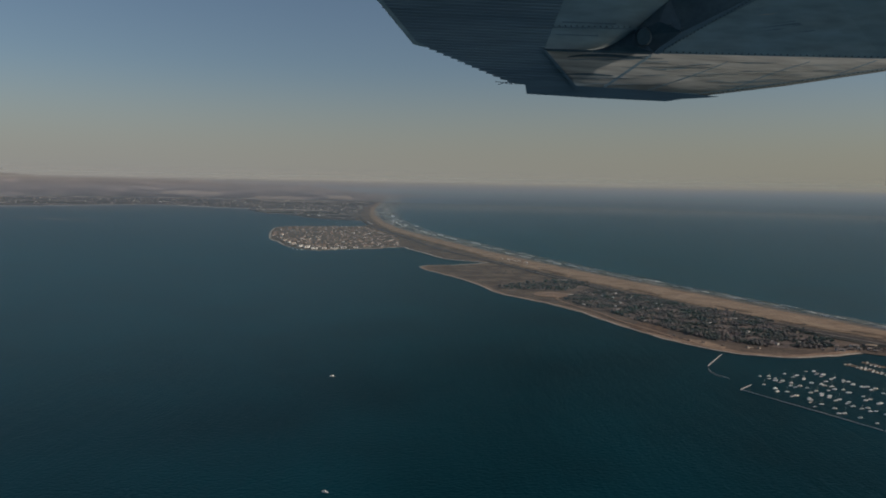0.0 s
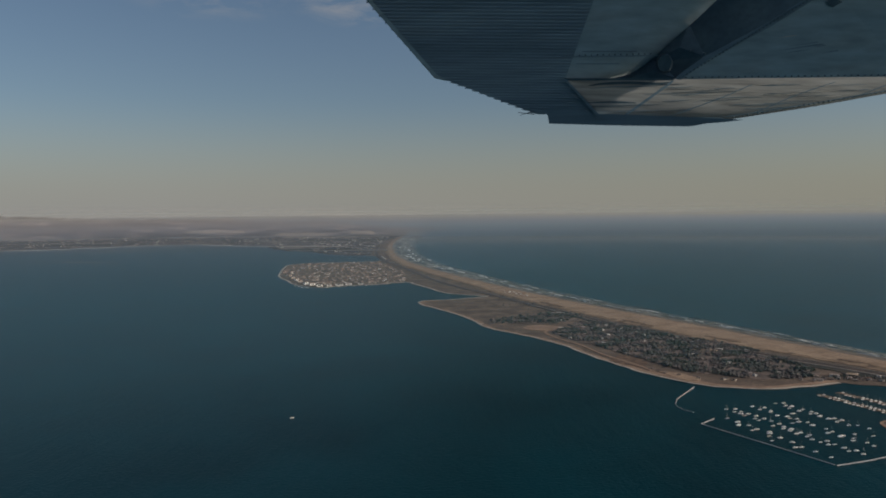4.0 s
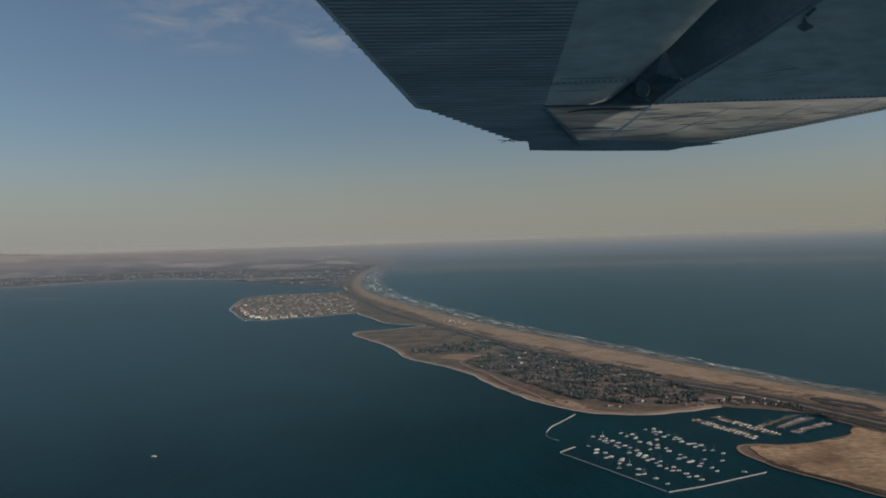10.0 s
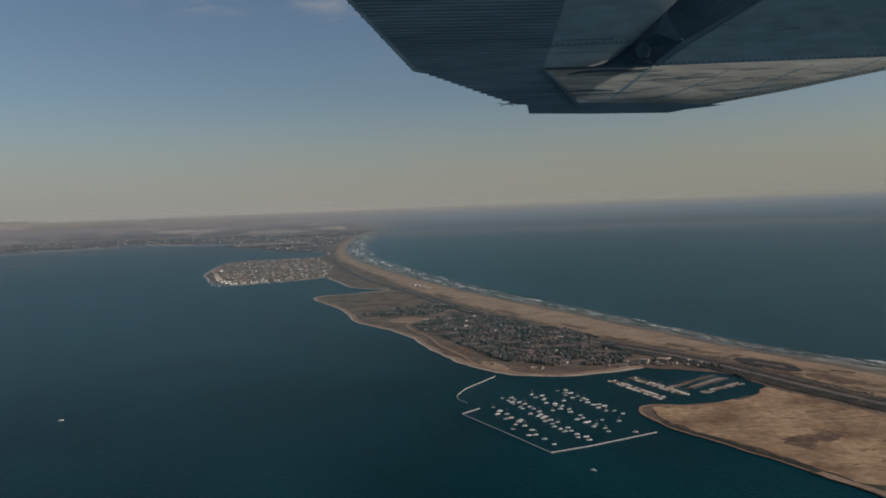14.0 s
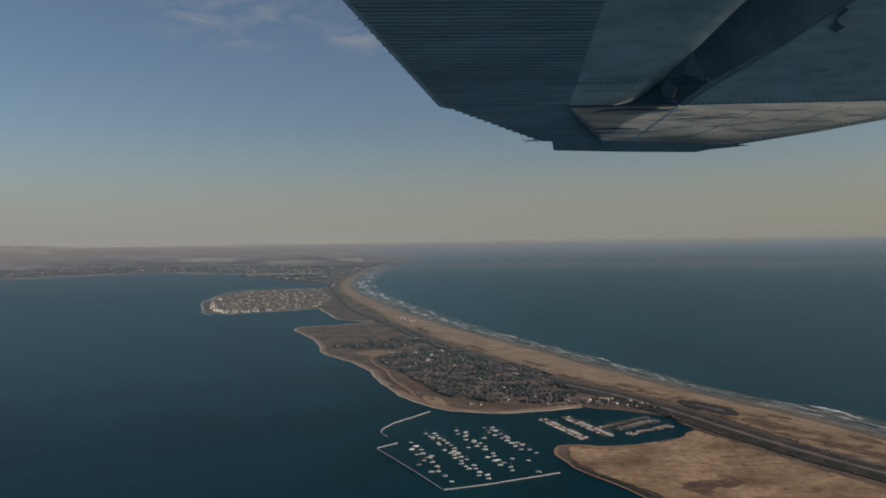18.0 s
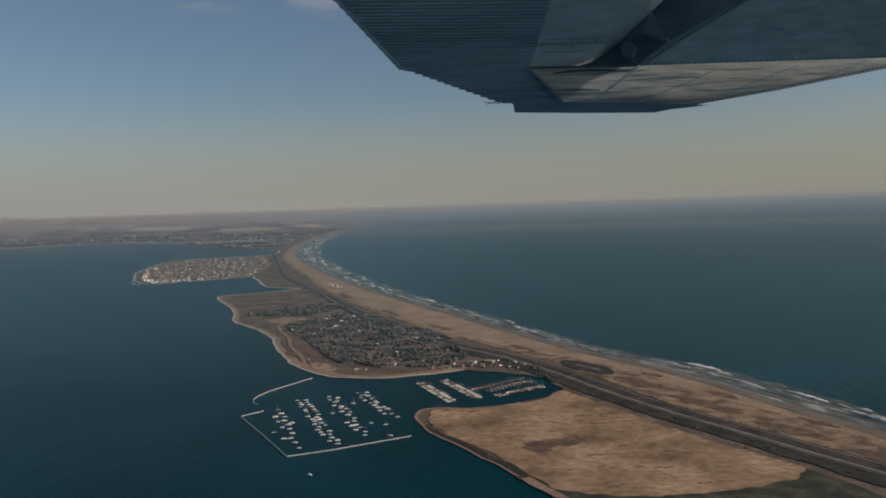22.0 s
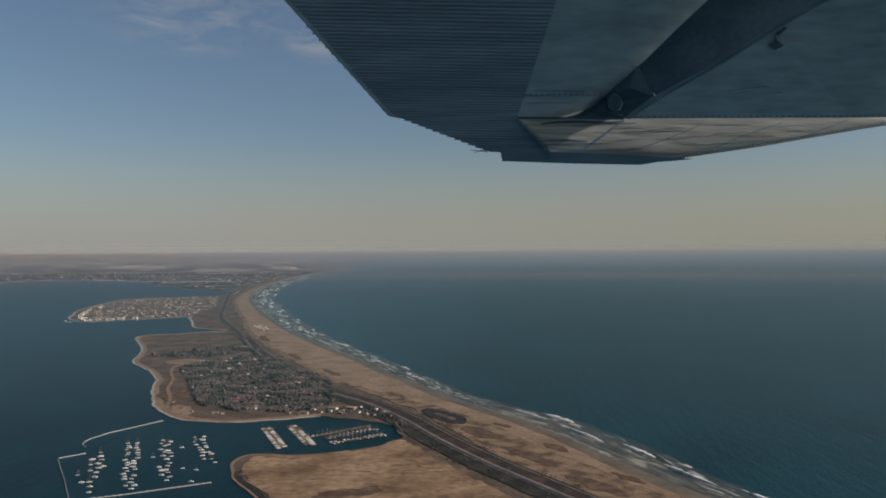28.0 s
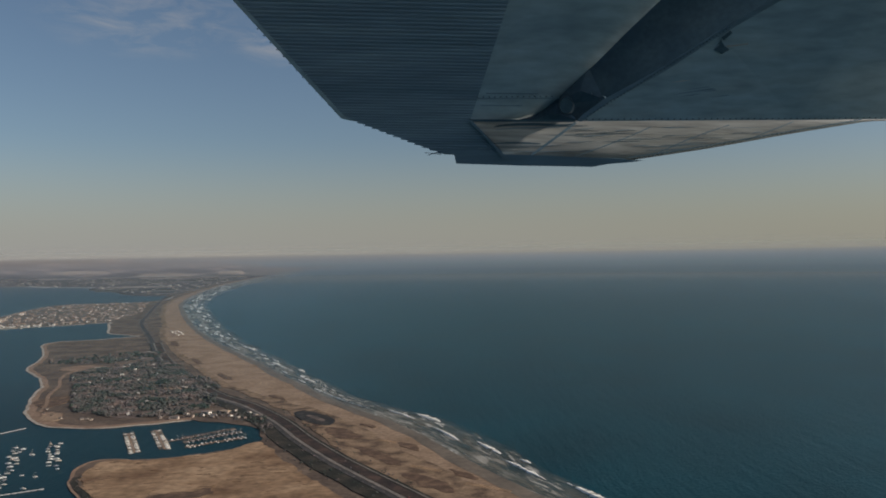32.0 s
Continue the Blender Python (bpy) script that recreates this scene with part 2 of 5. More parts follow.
DRYGRASS = surface("brown_grass", [(0.13, 0.082, 0.05), (0.18, 0.118, 0.073), (0.235, 0.158, 0.098)], 1.5, bump=0.2)
WETSAND = surface("wet_sand", [(0.13, 0.108, 0.085), (0.19, 0.155, 0.12)], 10, rough=0.5)
FIELD = surface("dry_field", [(0.15, 0.09, 0.052), (0.225, 0.143, 0.084), (0.275, 0.18, 0.108), (0.345, 0.235, 0.145)], 9, bump=0.25, spread=(0.33, 0.64), fine=7, grainy=0.75, drawn=(0.85, 1.05, 1, 12))
BAYSAND = surface("bay_sand", [(0.21, 0.14, 0.098), (0.29, 0.20, 0.14)], 6, bump=0.15)
ASPHALT = surface("asphalt", [(0.04, 0.038, 0.038), (0.07, 0.066, 0.064)], 5)
OLDTAR = surface("old_tar", [(0.014, 0.014, 0.015), (0.026, 0.025, 0.025), (0.05, 0.046, 0.042)], 2)
VERGE = surface("dark_verge", [(0.016, 0.018, 0.014), (0.028, 0.027, 0.021), (0.052, 0.044, 0.034)], 5, bump=0.4)
MARSHGREEN = surface("marsh_brush", [(0.020, 0.024, 0.015), (0.034, 0.037, 0.024), (0.058, 0.056, 0.036), (0.11, 0.085, 0.055)], 3, bump=0.4, spread=(0.35, 0.75))
DUNE = surface("dune_scrub_sand", [(0.095, 0.063, 0.043), (0.165, 0.112, 0.074), (0.225, 0.155, 0.10), (0.27, 0.188, 0.122)], 3.5, bump=0.3, spread=(0.36, 0.62))
CONCRETEROAD = surface("worn_concrete", [(0.15, 0.135, 0.12), (0.22, 0.195, 0.17)], 4)
ROADBED = surface("reddish_roadbed", [(0.026, 0.021, 0.020), (0.045, 0.032, 0.028), (0.085, 0.055, 0.043)], 4, bump=0.3)
RIMSAND = surface("pale_rim_sand", [(0.30, 0.26, 0.22), (0.46, 0.41, 0.35)], 3)
FLATS = surface("salt_flats", [(0.22, 0.21, 0.20), (0.34, 0.33, 0.32), (0.50, 0.48, 0.46)], 24, drawn=(0.5, 1.5, 1, 0))
PALE = surface("pale_concrete", [(0.22, 0.19, 0.16), (0.36, 0.30, 0.25)], 4)
CONCRETE = surface("float_concrete", [(0.34, 0.34, 0.35), (0.46, 0.46, 0.46)], 2)
TOWNGROUND = surface("town_ground", [(0.085, 0.075, 0.06), (0.14, 0.108, 0.087), (0.21, 0.165, 0.135)], 7)
MAINLAND = surface("mainland_ground", [(0.028, 0.029, 0.032), (0.055, 0.050, 0.052), (0.115, 0.095, 0.088), (0.24, 0.20, 0.18)], 30, fine=14, spread=(0.34, 0.72), grainy=0.85)
HILL = surface("hill_ground", [(0.018, 0.018, 0.022), (0.045, 0.040, 0.042), (0.12, 0.10, 0.098), (0.32, 0.265, 0.24)], 24, fine=5, bump=0.3, spread=(0.36, 0.66), grainy=0.7, drawn=(0.5, 0.7, 1.6, 0))
FOAM = surface("surf_foam", [(0.70, 0.68, 0.62), (0.86, 0.85, 0.80)], 1.5, rough=0.6)
fn, fl = FOAM.node_tree.nodes, FOAM.node_tree.links
lace, holes, fine_co = fn.new("ShaderNodeTexNoise"), fn.new("ShaderNodeMapRange"), fn.new("ShaderNodeTexCoord")
lace.inputs["Scale"].default_value, lace.inputs["Detail"].default_value = 0.55, 7
holes.inputs["From Min"].default_value, holes.inputs["From Max"].default_value = 0.28, 0.50
fl.new(fine_co.outputs["Object"], lace.inputs["Vector"])
fl.new(lace.outputs["Fac"], holes.inputs["Value"])
fl.new(holes.outputs["Result"], fn["Principled BSDF"].inputs["Alpha"])


def broken_water():
    """Wash and broken waves: long streaks that run with the shore. The sheet's own coordinates are along and across the shore."""
    m = surface("broken_water", [(0.11, 0.122, 0.10), (0.185, 0.175, 0.14), (0.28, 0.25, 0.20)], 5.0, rough=0.35, fine=5, spread=(0.32, 0.70), grainy=0.25)
    n, l = m.node_tree.nodes, m.node_tree.links
    p = n["Principled BSDF"]
    base = p.inputs["Base Color"].links[0].from_socket
    co, sep = n.new("ShaderNodeTexCoord"), n.new("ShaderNodeSeparateXYZ")
    l.new(co.outputs["UV"], sep.inputs["Vector"])

    def streaks(along, across, detail, low, high, twist):
        mp, tex, cut = n.new("ShaderNodeMapping"), n.new("ShaderNodeTexNoise"), n.new("ShaderNodeMapRange")
        mp.inputs["Scale"].default_value = (along, across, 1)
        tex.inputs["Scale"].default_value, tex.inputs["Detail"].default_value, tex.inputs["Distortion"].default_value = 1.0, detail, twist
        tex.inputs["Roughness"].default_value = 0.6
        cut.inputs["From Min"].default_value, cut.inputs["From Max"].default_value = low, high
        l.new(co.outputs["UV"], mp.inputs["Vector"])
        l.new(mp.outputs["Vector"], tex.inputs["Vector"])
        l.new(tex.outputs["Fac"], cut.inputs["Value"])
        return cut.outputs["Result"]

    def band_of(stops):
        r = n.new("ShaderNodeValToRGB")
        while len(r.color_ramp.elements) < len(stops):
            r.color_ramp.elements.new(0.5)
        for e, (at, v) in zip(r.color_ramp.elements, stops):
            e.position, e.color = at, (v, v, v, 1)
        l.new(sep.outputs["Y"], r.inputs["Fac"])
        return r.outputs["Color"]

    def math_of(kind, x, y):
        k = n.new("ShaderNodeMath")
        k.operation = kind
        l.new(x, k.inputs[0])
        l.new(y, k.inputs[1])
        return k.outputs["Value"]

    lines = streaks(7.0, 36.0, 7, 0.515, 0.60, 0.6)
    patches = streaks(2.6, 7.0, 4, 0.36, 0.54, 0.3)
    sheets = streaks(4.0, 16.0, 6, 0.46, 0.66, 0.4)
    where_lines = band_of(((0.0, 0.2), (0.03, 0.85), (0.07, 0.4), (0.16, 0.8), (0.27, 0.8), (0.36, 0.0)))
    where_wash = band_of(((0.0, 1.0), (0.18, 0.85), (0.26, 0.55), (0.36, 0.0)))
    white = math_of("MULTIPLY", math_of("MULTIPLY", lines, where_lines), patches)
    beige = math_of("MULTIPLY", sheets, where_wash)
    thin = math_of("MULTIPLY", where_wash, streaks(1.5, 9.0, 5, 0.26, 0.72, 0.3))
    one, two = n.new("ShaderNodeMixRGB"), n.new("ShaderNodeMixRGB")
    one.inputs["Color2"].default_value = (0.37, 0.345, 0.295, 1)
    two.inputs["Color2"].default_value = (0.80, 0.78, 0.72, 1)
    l.new(beige, one.inputs["Fac"])
    l.new(base, one.inputs["Color1"])
    l.new(one.outputs["Color"], two.inputs["Color1"])
    l.new(white, two.inputs["Fac"])
    l.new(two.outputs["Color"], p.inputs["Base Color"])
    l.new(math_of("MAXIMUM", math_of("MAXIMUM", thin, white), beige), p.inputs["Alpha"])
    return m


BROKEN = broken_water()
LEAF = surface("tree_leaf", [(0.055, 0.078, 0.066), (0.075, 0.092, 0.085), (0.105, 0.10, 0.098), (0.165, 0.135, 0.125)], 3, each=True, bump=0.5, spread=(0.1, 0.95))
LEAFALL = surface("wood_leaf", [(0.042, 0.062, 0.054), (0.072, 0.082, 0.076), (0.125, 0.108, 0.105), (0.20, 0.155, 0.142)], 8, bump=0.5, fine=9, spread=(0.36, 0.66))
BARK = surface("bark", [(0.07, 0.05, 0.035), (0.12, 0.09, 0.065)], 0.3)
WALL = surface("stucco_wall", [(0.30, 0.23, 0.18), (0.50, 0.42, 0.35), (0.26, 0.18, 0.14), (0.74, 0.68, 0.61)], 1, each=True, spread=(0, 1))
COTTAGE = surface("brown_cottage_wall", [(0.14, 0.11, 0.09), (0.22, 0.18, 0.15), (0.25, 0.21, 0.18), (0.36, 0.32, 0.29)], 1, each=True, spread=(0, 1))
WHITEWALL = surface("white_stucco", [(0.70, 0.66, 0.60), (0.82, 0.79, 0.74)], 1, each=True, spread=(0, 1))
ROOF = surface("roof_tiles", [(0.20, 0.115, 0.08), (0.30, 0.185, 0.135), (0.22, 0.17, 0.145), (0.42, 0.33, 0.27)], 0.6, each=True, spread=(0, 1))
GREYROOF = surface("grey_roof", [(0.09, 0.08, 0.07), (0.14, 0.12, 0.11), (0.11, 0.085, 0.07), (0.16, 0.14, 0.13), (0.30, 0.275, 0.255)], 0.6, each=True, spread=(0, 1))
PANE = surface("window_glass", [(0.02, 0.03, 0.04), (0.04, 0.05, 0.06)], 1, rough=0.4, spec=0.4)
GEL = surface("white_gelcoat", [(0.60, 0.50, 0.39), (0.82, 0.78, 0.70), (0.88, 0.87, 0.83), (0.90, 0.90, 0.88)], 0.8, rough=0.3, each=True, spec=0.5, spread=(0, 0.7))
DARKHULL = surface("blue_hull", [(0.03, 0.05, 0.09), (0.05, 0.07, 0.12)], 0.8, rough=0.3)
DECK = surface("deck", [(0.45, 0.38, 0.28), (0.6, 0.55, 0.46)], 0.5)
CANVAS = surface("canvas_cover", [(0.04, 0.07, 0.12), (0.10, 0.11, 0.12), (0.25, 0.20, 0.15)], 1, each=True)
ALLOY = surface("mast_alloy", [(0.55, 0.47, 0.40), (0.68, 0.62, 0.55)], 1, rough=0.45)
TIMBER = surface("dock_timber", [(0.25, 0.175, 0.125), (0.38, 0.28, 0.21)], 1)
WINGSKIN = surface("grey_wing_paint", [(0.122, 0.203, 0.27), (0.147, 0.234, 0.313), (0.182, 0.28, 0.358)], 240, rough=0.36, spec=0.3, fine=5, grainy=0.35, drawn=(0.18, 0.18, 3.0, 0))
WINGPANEL = surface("glossy_wing_paint", [(0.222, 0.332, 0.408), (0.28, 0.405, 0.488), (0.367, 0.477, 0.532)], 420, rough=0.24, spec=0.4, fine=6, grainy=0.4, spread=(0.3, 0.7), drawn=(0.45, 0.45, 2.2, 0))
WINGPALE = surface("worn_white_paint", [(0.124, 0.14, 0.147), (0.265, 0.283, 0.291), (0.345, 0.361, 0.365), (0.405, 0.419, 0.419)], 260, rough=0.42, fine=7, spread=(0.28, 0.62), grainy=0.65, drawn=(0.16, 0.16, 2.8, 0))
FOAMWHITE = surface("chipped_white_paint", [(0.55, 0.55, 0.54), (0.62, 0.62, 0.60)], 100, grainy=0.2)
# dark paint for slots and fittings, and for the shade in the strut bay
STRUTDARK = surface("dark_fittings_and_bay_shade", [(0.0572, 0.106, 0.15), (0.0794, 0.136, 0.18)], 200, rough=0.4, grainy=0.3)


# ---- geometry helpers ----
def obj(name, bm, material, parent=None, label="", smooth=False):
    me = bpy.data.meshes.new(name)
    bm.normal_update()
    bm.to_mesh(me)
    bm.free()
    me.materials.append(material)
    if smooth:
        me.polygons.foreach_set("use_smooth", [True] * len(me.polygons))
    ob = new(name, me)
    ob.parent = parent
    if label:
        tagged(ob, label)
    return ob


def part(name, bm, material, parent, label="", smooth=False):
    return obj(name, bm, material, parent, label, smooth)


def shared(name, me, parent, m=None):
    ob = new(name, me)
    ob.parent = parent
    if m is not None:
        ob.matrix_basis = m
    return ob


def empty(name, x=0, y=0, z=0, turn=0.0):
    ob = new(name)
    ob.empty_display_size = 0.3
    ob.matrix_basis = pose(x, y, z, 0, 0, turn)
    return ob


def curve(points, steps=6, closed=False):
    """Catmull-Rom through the plan's corners."""
    p = [Vector(q) for q in points]
    n, out = len(p), []
    for i in range(n if closed else n - 1):
        if closed:
            a, b, c, d = p[i - 1], p[i], p[(i + 1) % n], p[(i + 2) % n]
        else:
            a, b, c, d = p[max(i - 1, 0)], p[i], p[i + 1], p[min(i + 2, n - 1)]
        for k in range(steps):
            t = k / steps
            out.append(0.5 * (2 * b + (c - a) * t + (2 * a - 5 * b + 4 * c - d) * t * t + (3 * b - 3 * c + d - a) * t ** 3))
    if not closed:
        out.append(p[-1])
    return out


def ragged(points, amount, size):
    """The same line, worn uneven by noise. Plan units."""
    out = []
    for q in points:
        s = Vector((q.x / size, q.y / size, 3.3))
        out.append(Vector((q.x + amount * noise.noise(s), q.y + amount * noise.noise(s + Vector((7, 5, 2))))))
    return out


def plate(points, z, depth):
    """A flat sheet over a closed plan line (plan units), with walls going down."""
    from mathutils.geometry import tessellate_polygon
    bm = bmesh.new()
    top = [bm.verts.new((q.x * K, q.y * K, z)) for q in points]
    low = [bm.verts.new((q.x * K, q.y * K, z - depth)) for q in points]
    n = len(points)
    area = sum(points[i - 1].x * points[i].y - points[i].x * points[i - 1].y for i in range(n))
    for tri in tessellate_polygon([[Vector((q.x, q.y, 0)) for q in points]]):
        a, b, c = (top[i] for i in tri)
        try:
            f = bm.faces.new((a, b, c))
        except ValueError:
            continue
        f.normal_update()
        if f.normal.z < 0:
            f.normal_flip()
    for i in range(n):
        j = (i + 1) % n
        quad = (low[i], low[j], top[j], top[i]) if area > 0 else (low[j], low[i], top[i], top[j])
        bm.faces.new(quad)
    return bm


def sided(points, k):
    a, b = points[max(k - 1, 0)], points[min(k + 1, len(points) - 1)]
    d = (b - a).normalized()
    return Vector((d.y, -d.x))


def band(points, left, right, z, depth=0.1):
    """A strip along a line, from left to right of it (plan units, may be functions of the step)."""
    bm = bmesh.new()
    rows = []
    for k, q in enumerate(points):
        s = sided(points, k)
        a = left(k) if callable(left) else left
        b = right(k) if callable(right) else right
        u, v = q - s * a, q + s * b
        rows.append([bm.verts.new((u.x * K, u.y * K, z - depth)), bm.verts.new((u.x * K, u.y * K, z)),
                     bm.verts.new((v.x * K, v.y * K, z)), bm.verts.new((v.x * K, v.y * K, z - depth))])
    for a, b in zip(rows, rows[1:]):
        for i in range(3):
            bm.faces.new((a[i], b[i], b[i + 1], a[i + 1]))
    bmesh.ops.recalc_face_normals(bm, faces=bm.faces)
    return bm


def inside(q, poly):
    hit = False
    for i in range(len(poly)):
        a, b = poly[i - 1], poly[i]
        if (a.y > q.y) != (b.y > q.y) and q.x < (b.x - a.x) * (q.y - a.y) / (b.y - a.y) + a.x:
            hit = not hit
    return hit


def box(bm, x0, x1, y0, y1, z0, z1, taper=0.0):
    v = [bm.verts.new(c) for c in ((x0, y0, z0), (x1, y0, z0), (x1, y1, z0), (x0, y1, z0),
                                   (x0 + taper, y0 + taper, z1), (x1 - taper, y0 + taper, z1), (x1 - taper, y1 - taper, z1), (x0 + taper, y1 - taper, z1))]
    for f in ((3, 2, 1, 0), (4, 5, 6, 7), (0, 1, 5, 4), (1, 2, 6, 5), (2, 3, 7, 6), (3, 0, 4, 7)):
        bm.faces.new([v[i] for i in f])
    return bm


def boxes(*rows):
    bm = bmesh.new()
    for r in rows:
        box(bm, *r)
    return bm


def rod(bm, a, b, r0, r1, sides=6):
    a, b = Vector(a), Vector(b)
    d = (b - a).normalized()
    u = d.orthogonal().normalized()
    w = d.cross(u)
    lo = [bm.verts.new(a + (u * math.cos(t) + w * math.sin(t)) * r0) for t in (2 * math.pi * k / sides for k in range(sides))]
    hi = [bm.verts.new(b + (u * math.cos(t) + w * math.sin(t)) * r1) for t in (2 * math.pi * k / sides for k in range(sides))]
    for k in range(sides):
        bm.faces.new((lo[k], lo[(k + 1) % sides], hi[(k + 1) % sides], hi[k]))
    bm.faces.new(lo[::-1])
    bm.faces.new(hi)
    return bm


# ---- the sea, one sheet out to the horizon ----
CENTRE = Vector((0.03, -4.6))
bm = bmesh.new()
rings = []
for r in (0.0, 2, 4, 7, 11, 16, 24, 36, 52, 70, 80, 90, 100, 110, 118):
    lift = max(0.0, (r - 70) / 48) ** 1.6 * K
    rings.append([bm.verts.new(((CENTRE.x + r * math.cos(a)) * K, (CENTRE.y + r * math.sin(a)) * K, lift))
                  for a in (2 * math.pi * k / 96 for k in range(96 if r else 1))])
for k in range(96):
    bm.faces.new((rings[0][0], rings[1][k], rings[1][(k + 1) % 96]))
for a, b in zip(rings[1:], rings[2:]):
    for k in range(96):
        bm.faces.new((a[k], b[k], b[(k + 1) % 96], a[(k + 1) % 96]))
tagged(obj("water", bm, WATER, smooth=True), "dark teal sea and bay with small wind waves", "water", kind="structure")

# ---- the strand and the mainland: shores in plan units ----
BAY = [(9.0, -30.0), (4.5, -14.0), (2.2, -6.0), (1.5, -3.6), (1.3, -2.5), (1.08, -1.93), (0.93, -1.6), (0.78, -1.35), (0.68, -1.15), (0.63, -0.95), (0.65, -0.81), (0.75, -0.765),
       (0.85, -0.8), (0.95, -0.79), (1.08, -0.74), (1.25, -0.64), (1.38, -0.48), (1.36, -0.35), (1.29, -0.16), (1.12, -0.02), (0.98, 0.04),
       (0.86, 0.1), (0.6, 0.0), (0.4, -0.03), (0.2, 0.01), (0.07, 0.07), (-0.08, 0.26), (-0.17, 0.41), (-0.27, 0.65), (-0.41, 1.06),
       (-0.56, 1.56), (-0.77, 2.0), (-0.98, 2.33), (-1.12, 2.6), (-1.2, 3.0), (-1.42, 3.65), (-1.77, 4.45), (-1.76, 4.8)]
COVE = [(-1.45, 4.9), (-1.1, 5.15), (-0.98, 5.28), (-1.2, 5.45), (-1.5, 5.76), (-1.78, 6.6), (-1.98, 7.15), (-2.1, 7.5)]
CAYS = [(-2.55, 7.15), (-3.0, 6.95), (-3.35, 6.7), (-3.8, 7.3), (-4.05, 8.0), (-4.4, 9.0), (-4.7, 10.8), (-4.8, 12.2), (-4.2, 12.7),
        (-3.5, 12.8), (-3.0, 13.3)]
INLET = [(-3.05, 14.5), (-3.4, 15.5), (-4.6, 16.3), (-5.6, 18.2), (-6.6, 19.5), (-7.5, 22.0), (-9.5, 23.3), (-11.5, 24.6), (-13.5, 22.8),
         (-14.4, 21.4), (-15.6, 20.6), (-20.0, 18.5), (-30.0, 14.0)]
OCEAN = [(11.8, -30.0), (6.7, -14.0), (4.2, -6.0), (3.2, -3.6), (2.75, -2.0), (2.45, -1.2), (2.3, -0.8), (2.2, -0.5), (2.03, -0.1), (1.85, 0.22), (1.6, 0.72), (1.42, 1.18), (1.2, 1.7),
         (0.93, 2.4), (0.45, 3.55), (-0.08, 4.9), (-0.72, 6.8), (-1.45, 9.3), (-2.15, 12.0), (-2.75, 15.5), (-3.2, 20.0), (-3.55, 26.0),
         (-3.7, 33.0), (-4.1, 44.0), (-5.0, 60.0)]
bay = ragged(curve(BAY + COVE + CAYS + INLET, 6), 0.02, 0.12)
ocean = curve(OCEAN, 8)
shore = bay + [Vector((-62, 16)), Vector((-62, 62)), Vector((-5, 62))] + ocean[::-1]
LAND = 0.10
tagged(obj("bay_water", plate(bay + [Vector((-60, 14)), Vector((-60, -40)), Vector((9, -40))], 0.012, 0.3), BAYWATER), "dark blue-green sheltered water of the bay", "water", kind="structure")
tagged(obj("ground", plate(shore, LAND, 0.8), SCRUB), "brown scrubby strand of flat land between bay and sea", "ground", kind="structure")


def patch(name, points, material, z, label, category="ground", rough=0.02, size=0.12, steps=6):
    line = ragged(curve(points, steps, True), rough, size)
    return tagged(obj(name, plate(line, z, z - LAND + 0.1), material), label, category, kind="structure"), line


# mainland plain beyond the bay
_, plain = patch("mainland", [(-3.6, 15.7), (-4.8, 16.7), (-5.8, 18.6), (-6.9, 20.0), (-7.8, 22.5), (-9.7, 23.8), (-11.6, 25.0), (-13.6, 23.3),
                              (-14.6, 21.9), (-20, 19.2), (-34, 14.5), (-60, 18), (-60, 60), (-5.4, 60), (-4.4, 44), (-4.0, 33), (-4.0, 26), (-3.8, 20)],
                 MAINLAND, LAND + 0.04, "flat hazy mainland of streets and dry lots across the bay", rough=0.1, size=1.5)

far_shore = curve([(-7.6, 22.1), (-9.6, 23.4), (-11.5, 24.7), (-13.4, 22.9), (-14.3, 21.5), (-15.6, 20.7), (-20.0, 18.6), (-30.0, 14.1)], 6)
tagged(obj("shore_flats", band(far_shore, lambda k: 0.02 + 0.22 * abs(noise.noise(far_shore[k].to_3d() * 0.9)), 0.35, 0.16, 0.12), FLATS), "pale salt flats along the far shore of the bay", "beach", kind="structure")
for q in ([(-11.9, 14.35), (-10.4, 13.75), (-9.0, 13.3), (-9.2, 13.55), (-10.5, 14.1)], [(-13.6, 19.5), (-11.8, 19.4), (-10.2, 19.9), (-11.8, 19.8)]):
    patch("sand_bar", q, WETSAND, 0.05, "low grey sand bar in the bay", "beach", 0.05, 0.3)
for k, (x, y, wide, deep) in enumerate(((-9, 27, 3.2, 0.9), (-16, 25.5, 3.5, 0.8), (-6.2, 22, 1.2, 0.8), (-12, 31, 5, 1.0), (-22, 29, 5, 1.4), (-7, 33, 2.5, 1.2), (-17, 38, 6, 1.5), (-5.2, 28, 0.8, 1.2),
                                        (-28, 24, 4, 1.2), (-10, 40, 4, 1.2), (-5.5, 19.5, 0.9, 0.35), (-30, 36, 7, 2.0))):
    ring = [(x + wide * math.cos(i), y + deep * math.sin(i)) for i in (2 * math.pi * j / 9 for j in range(9))]
    patch("far_field" if k % 3 == 2 else "far_wood", ring, PALE if k % 3 == 2 else VERGE, LAND + 0.1 + 0.01 * k,
          "pale dry lots on the far mainland" if k % 3 == 2 else "dark belt of trees on the far mainland", "land", 0.5, 0.9, 6)

mr = random.Random(77)
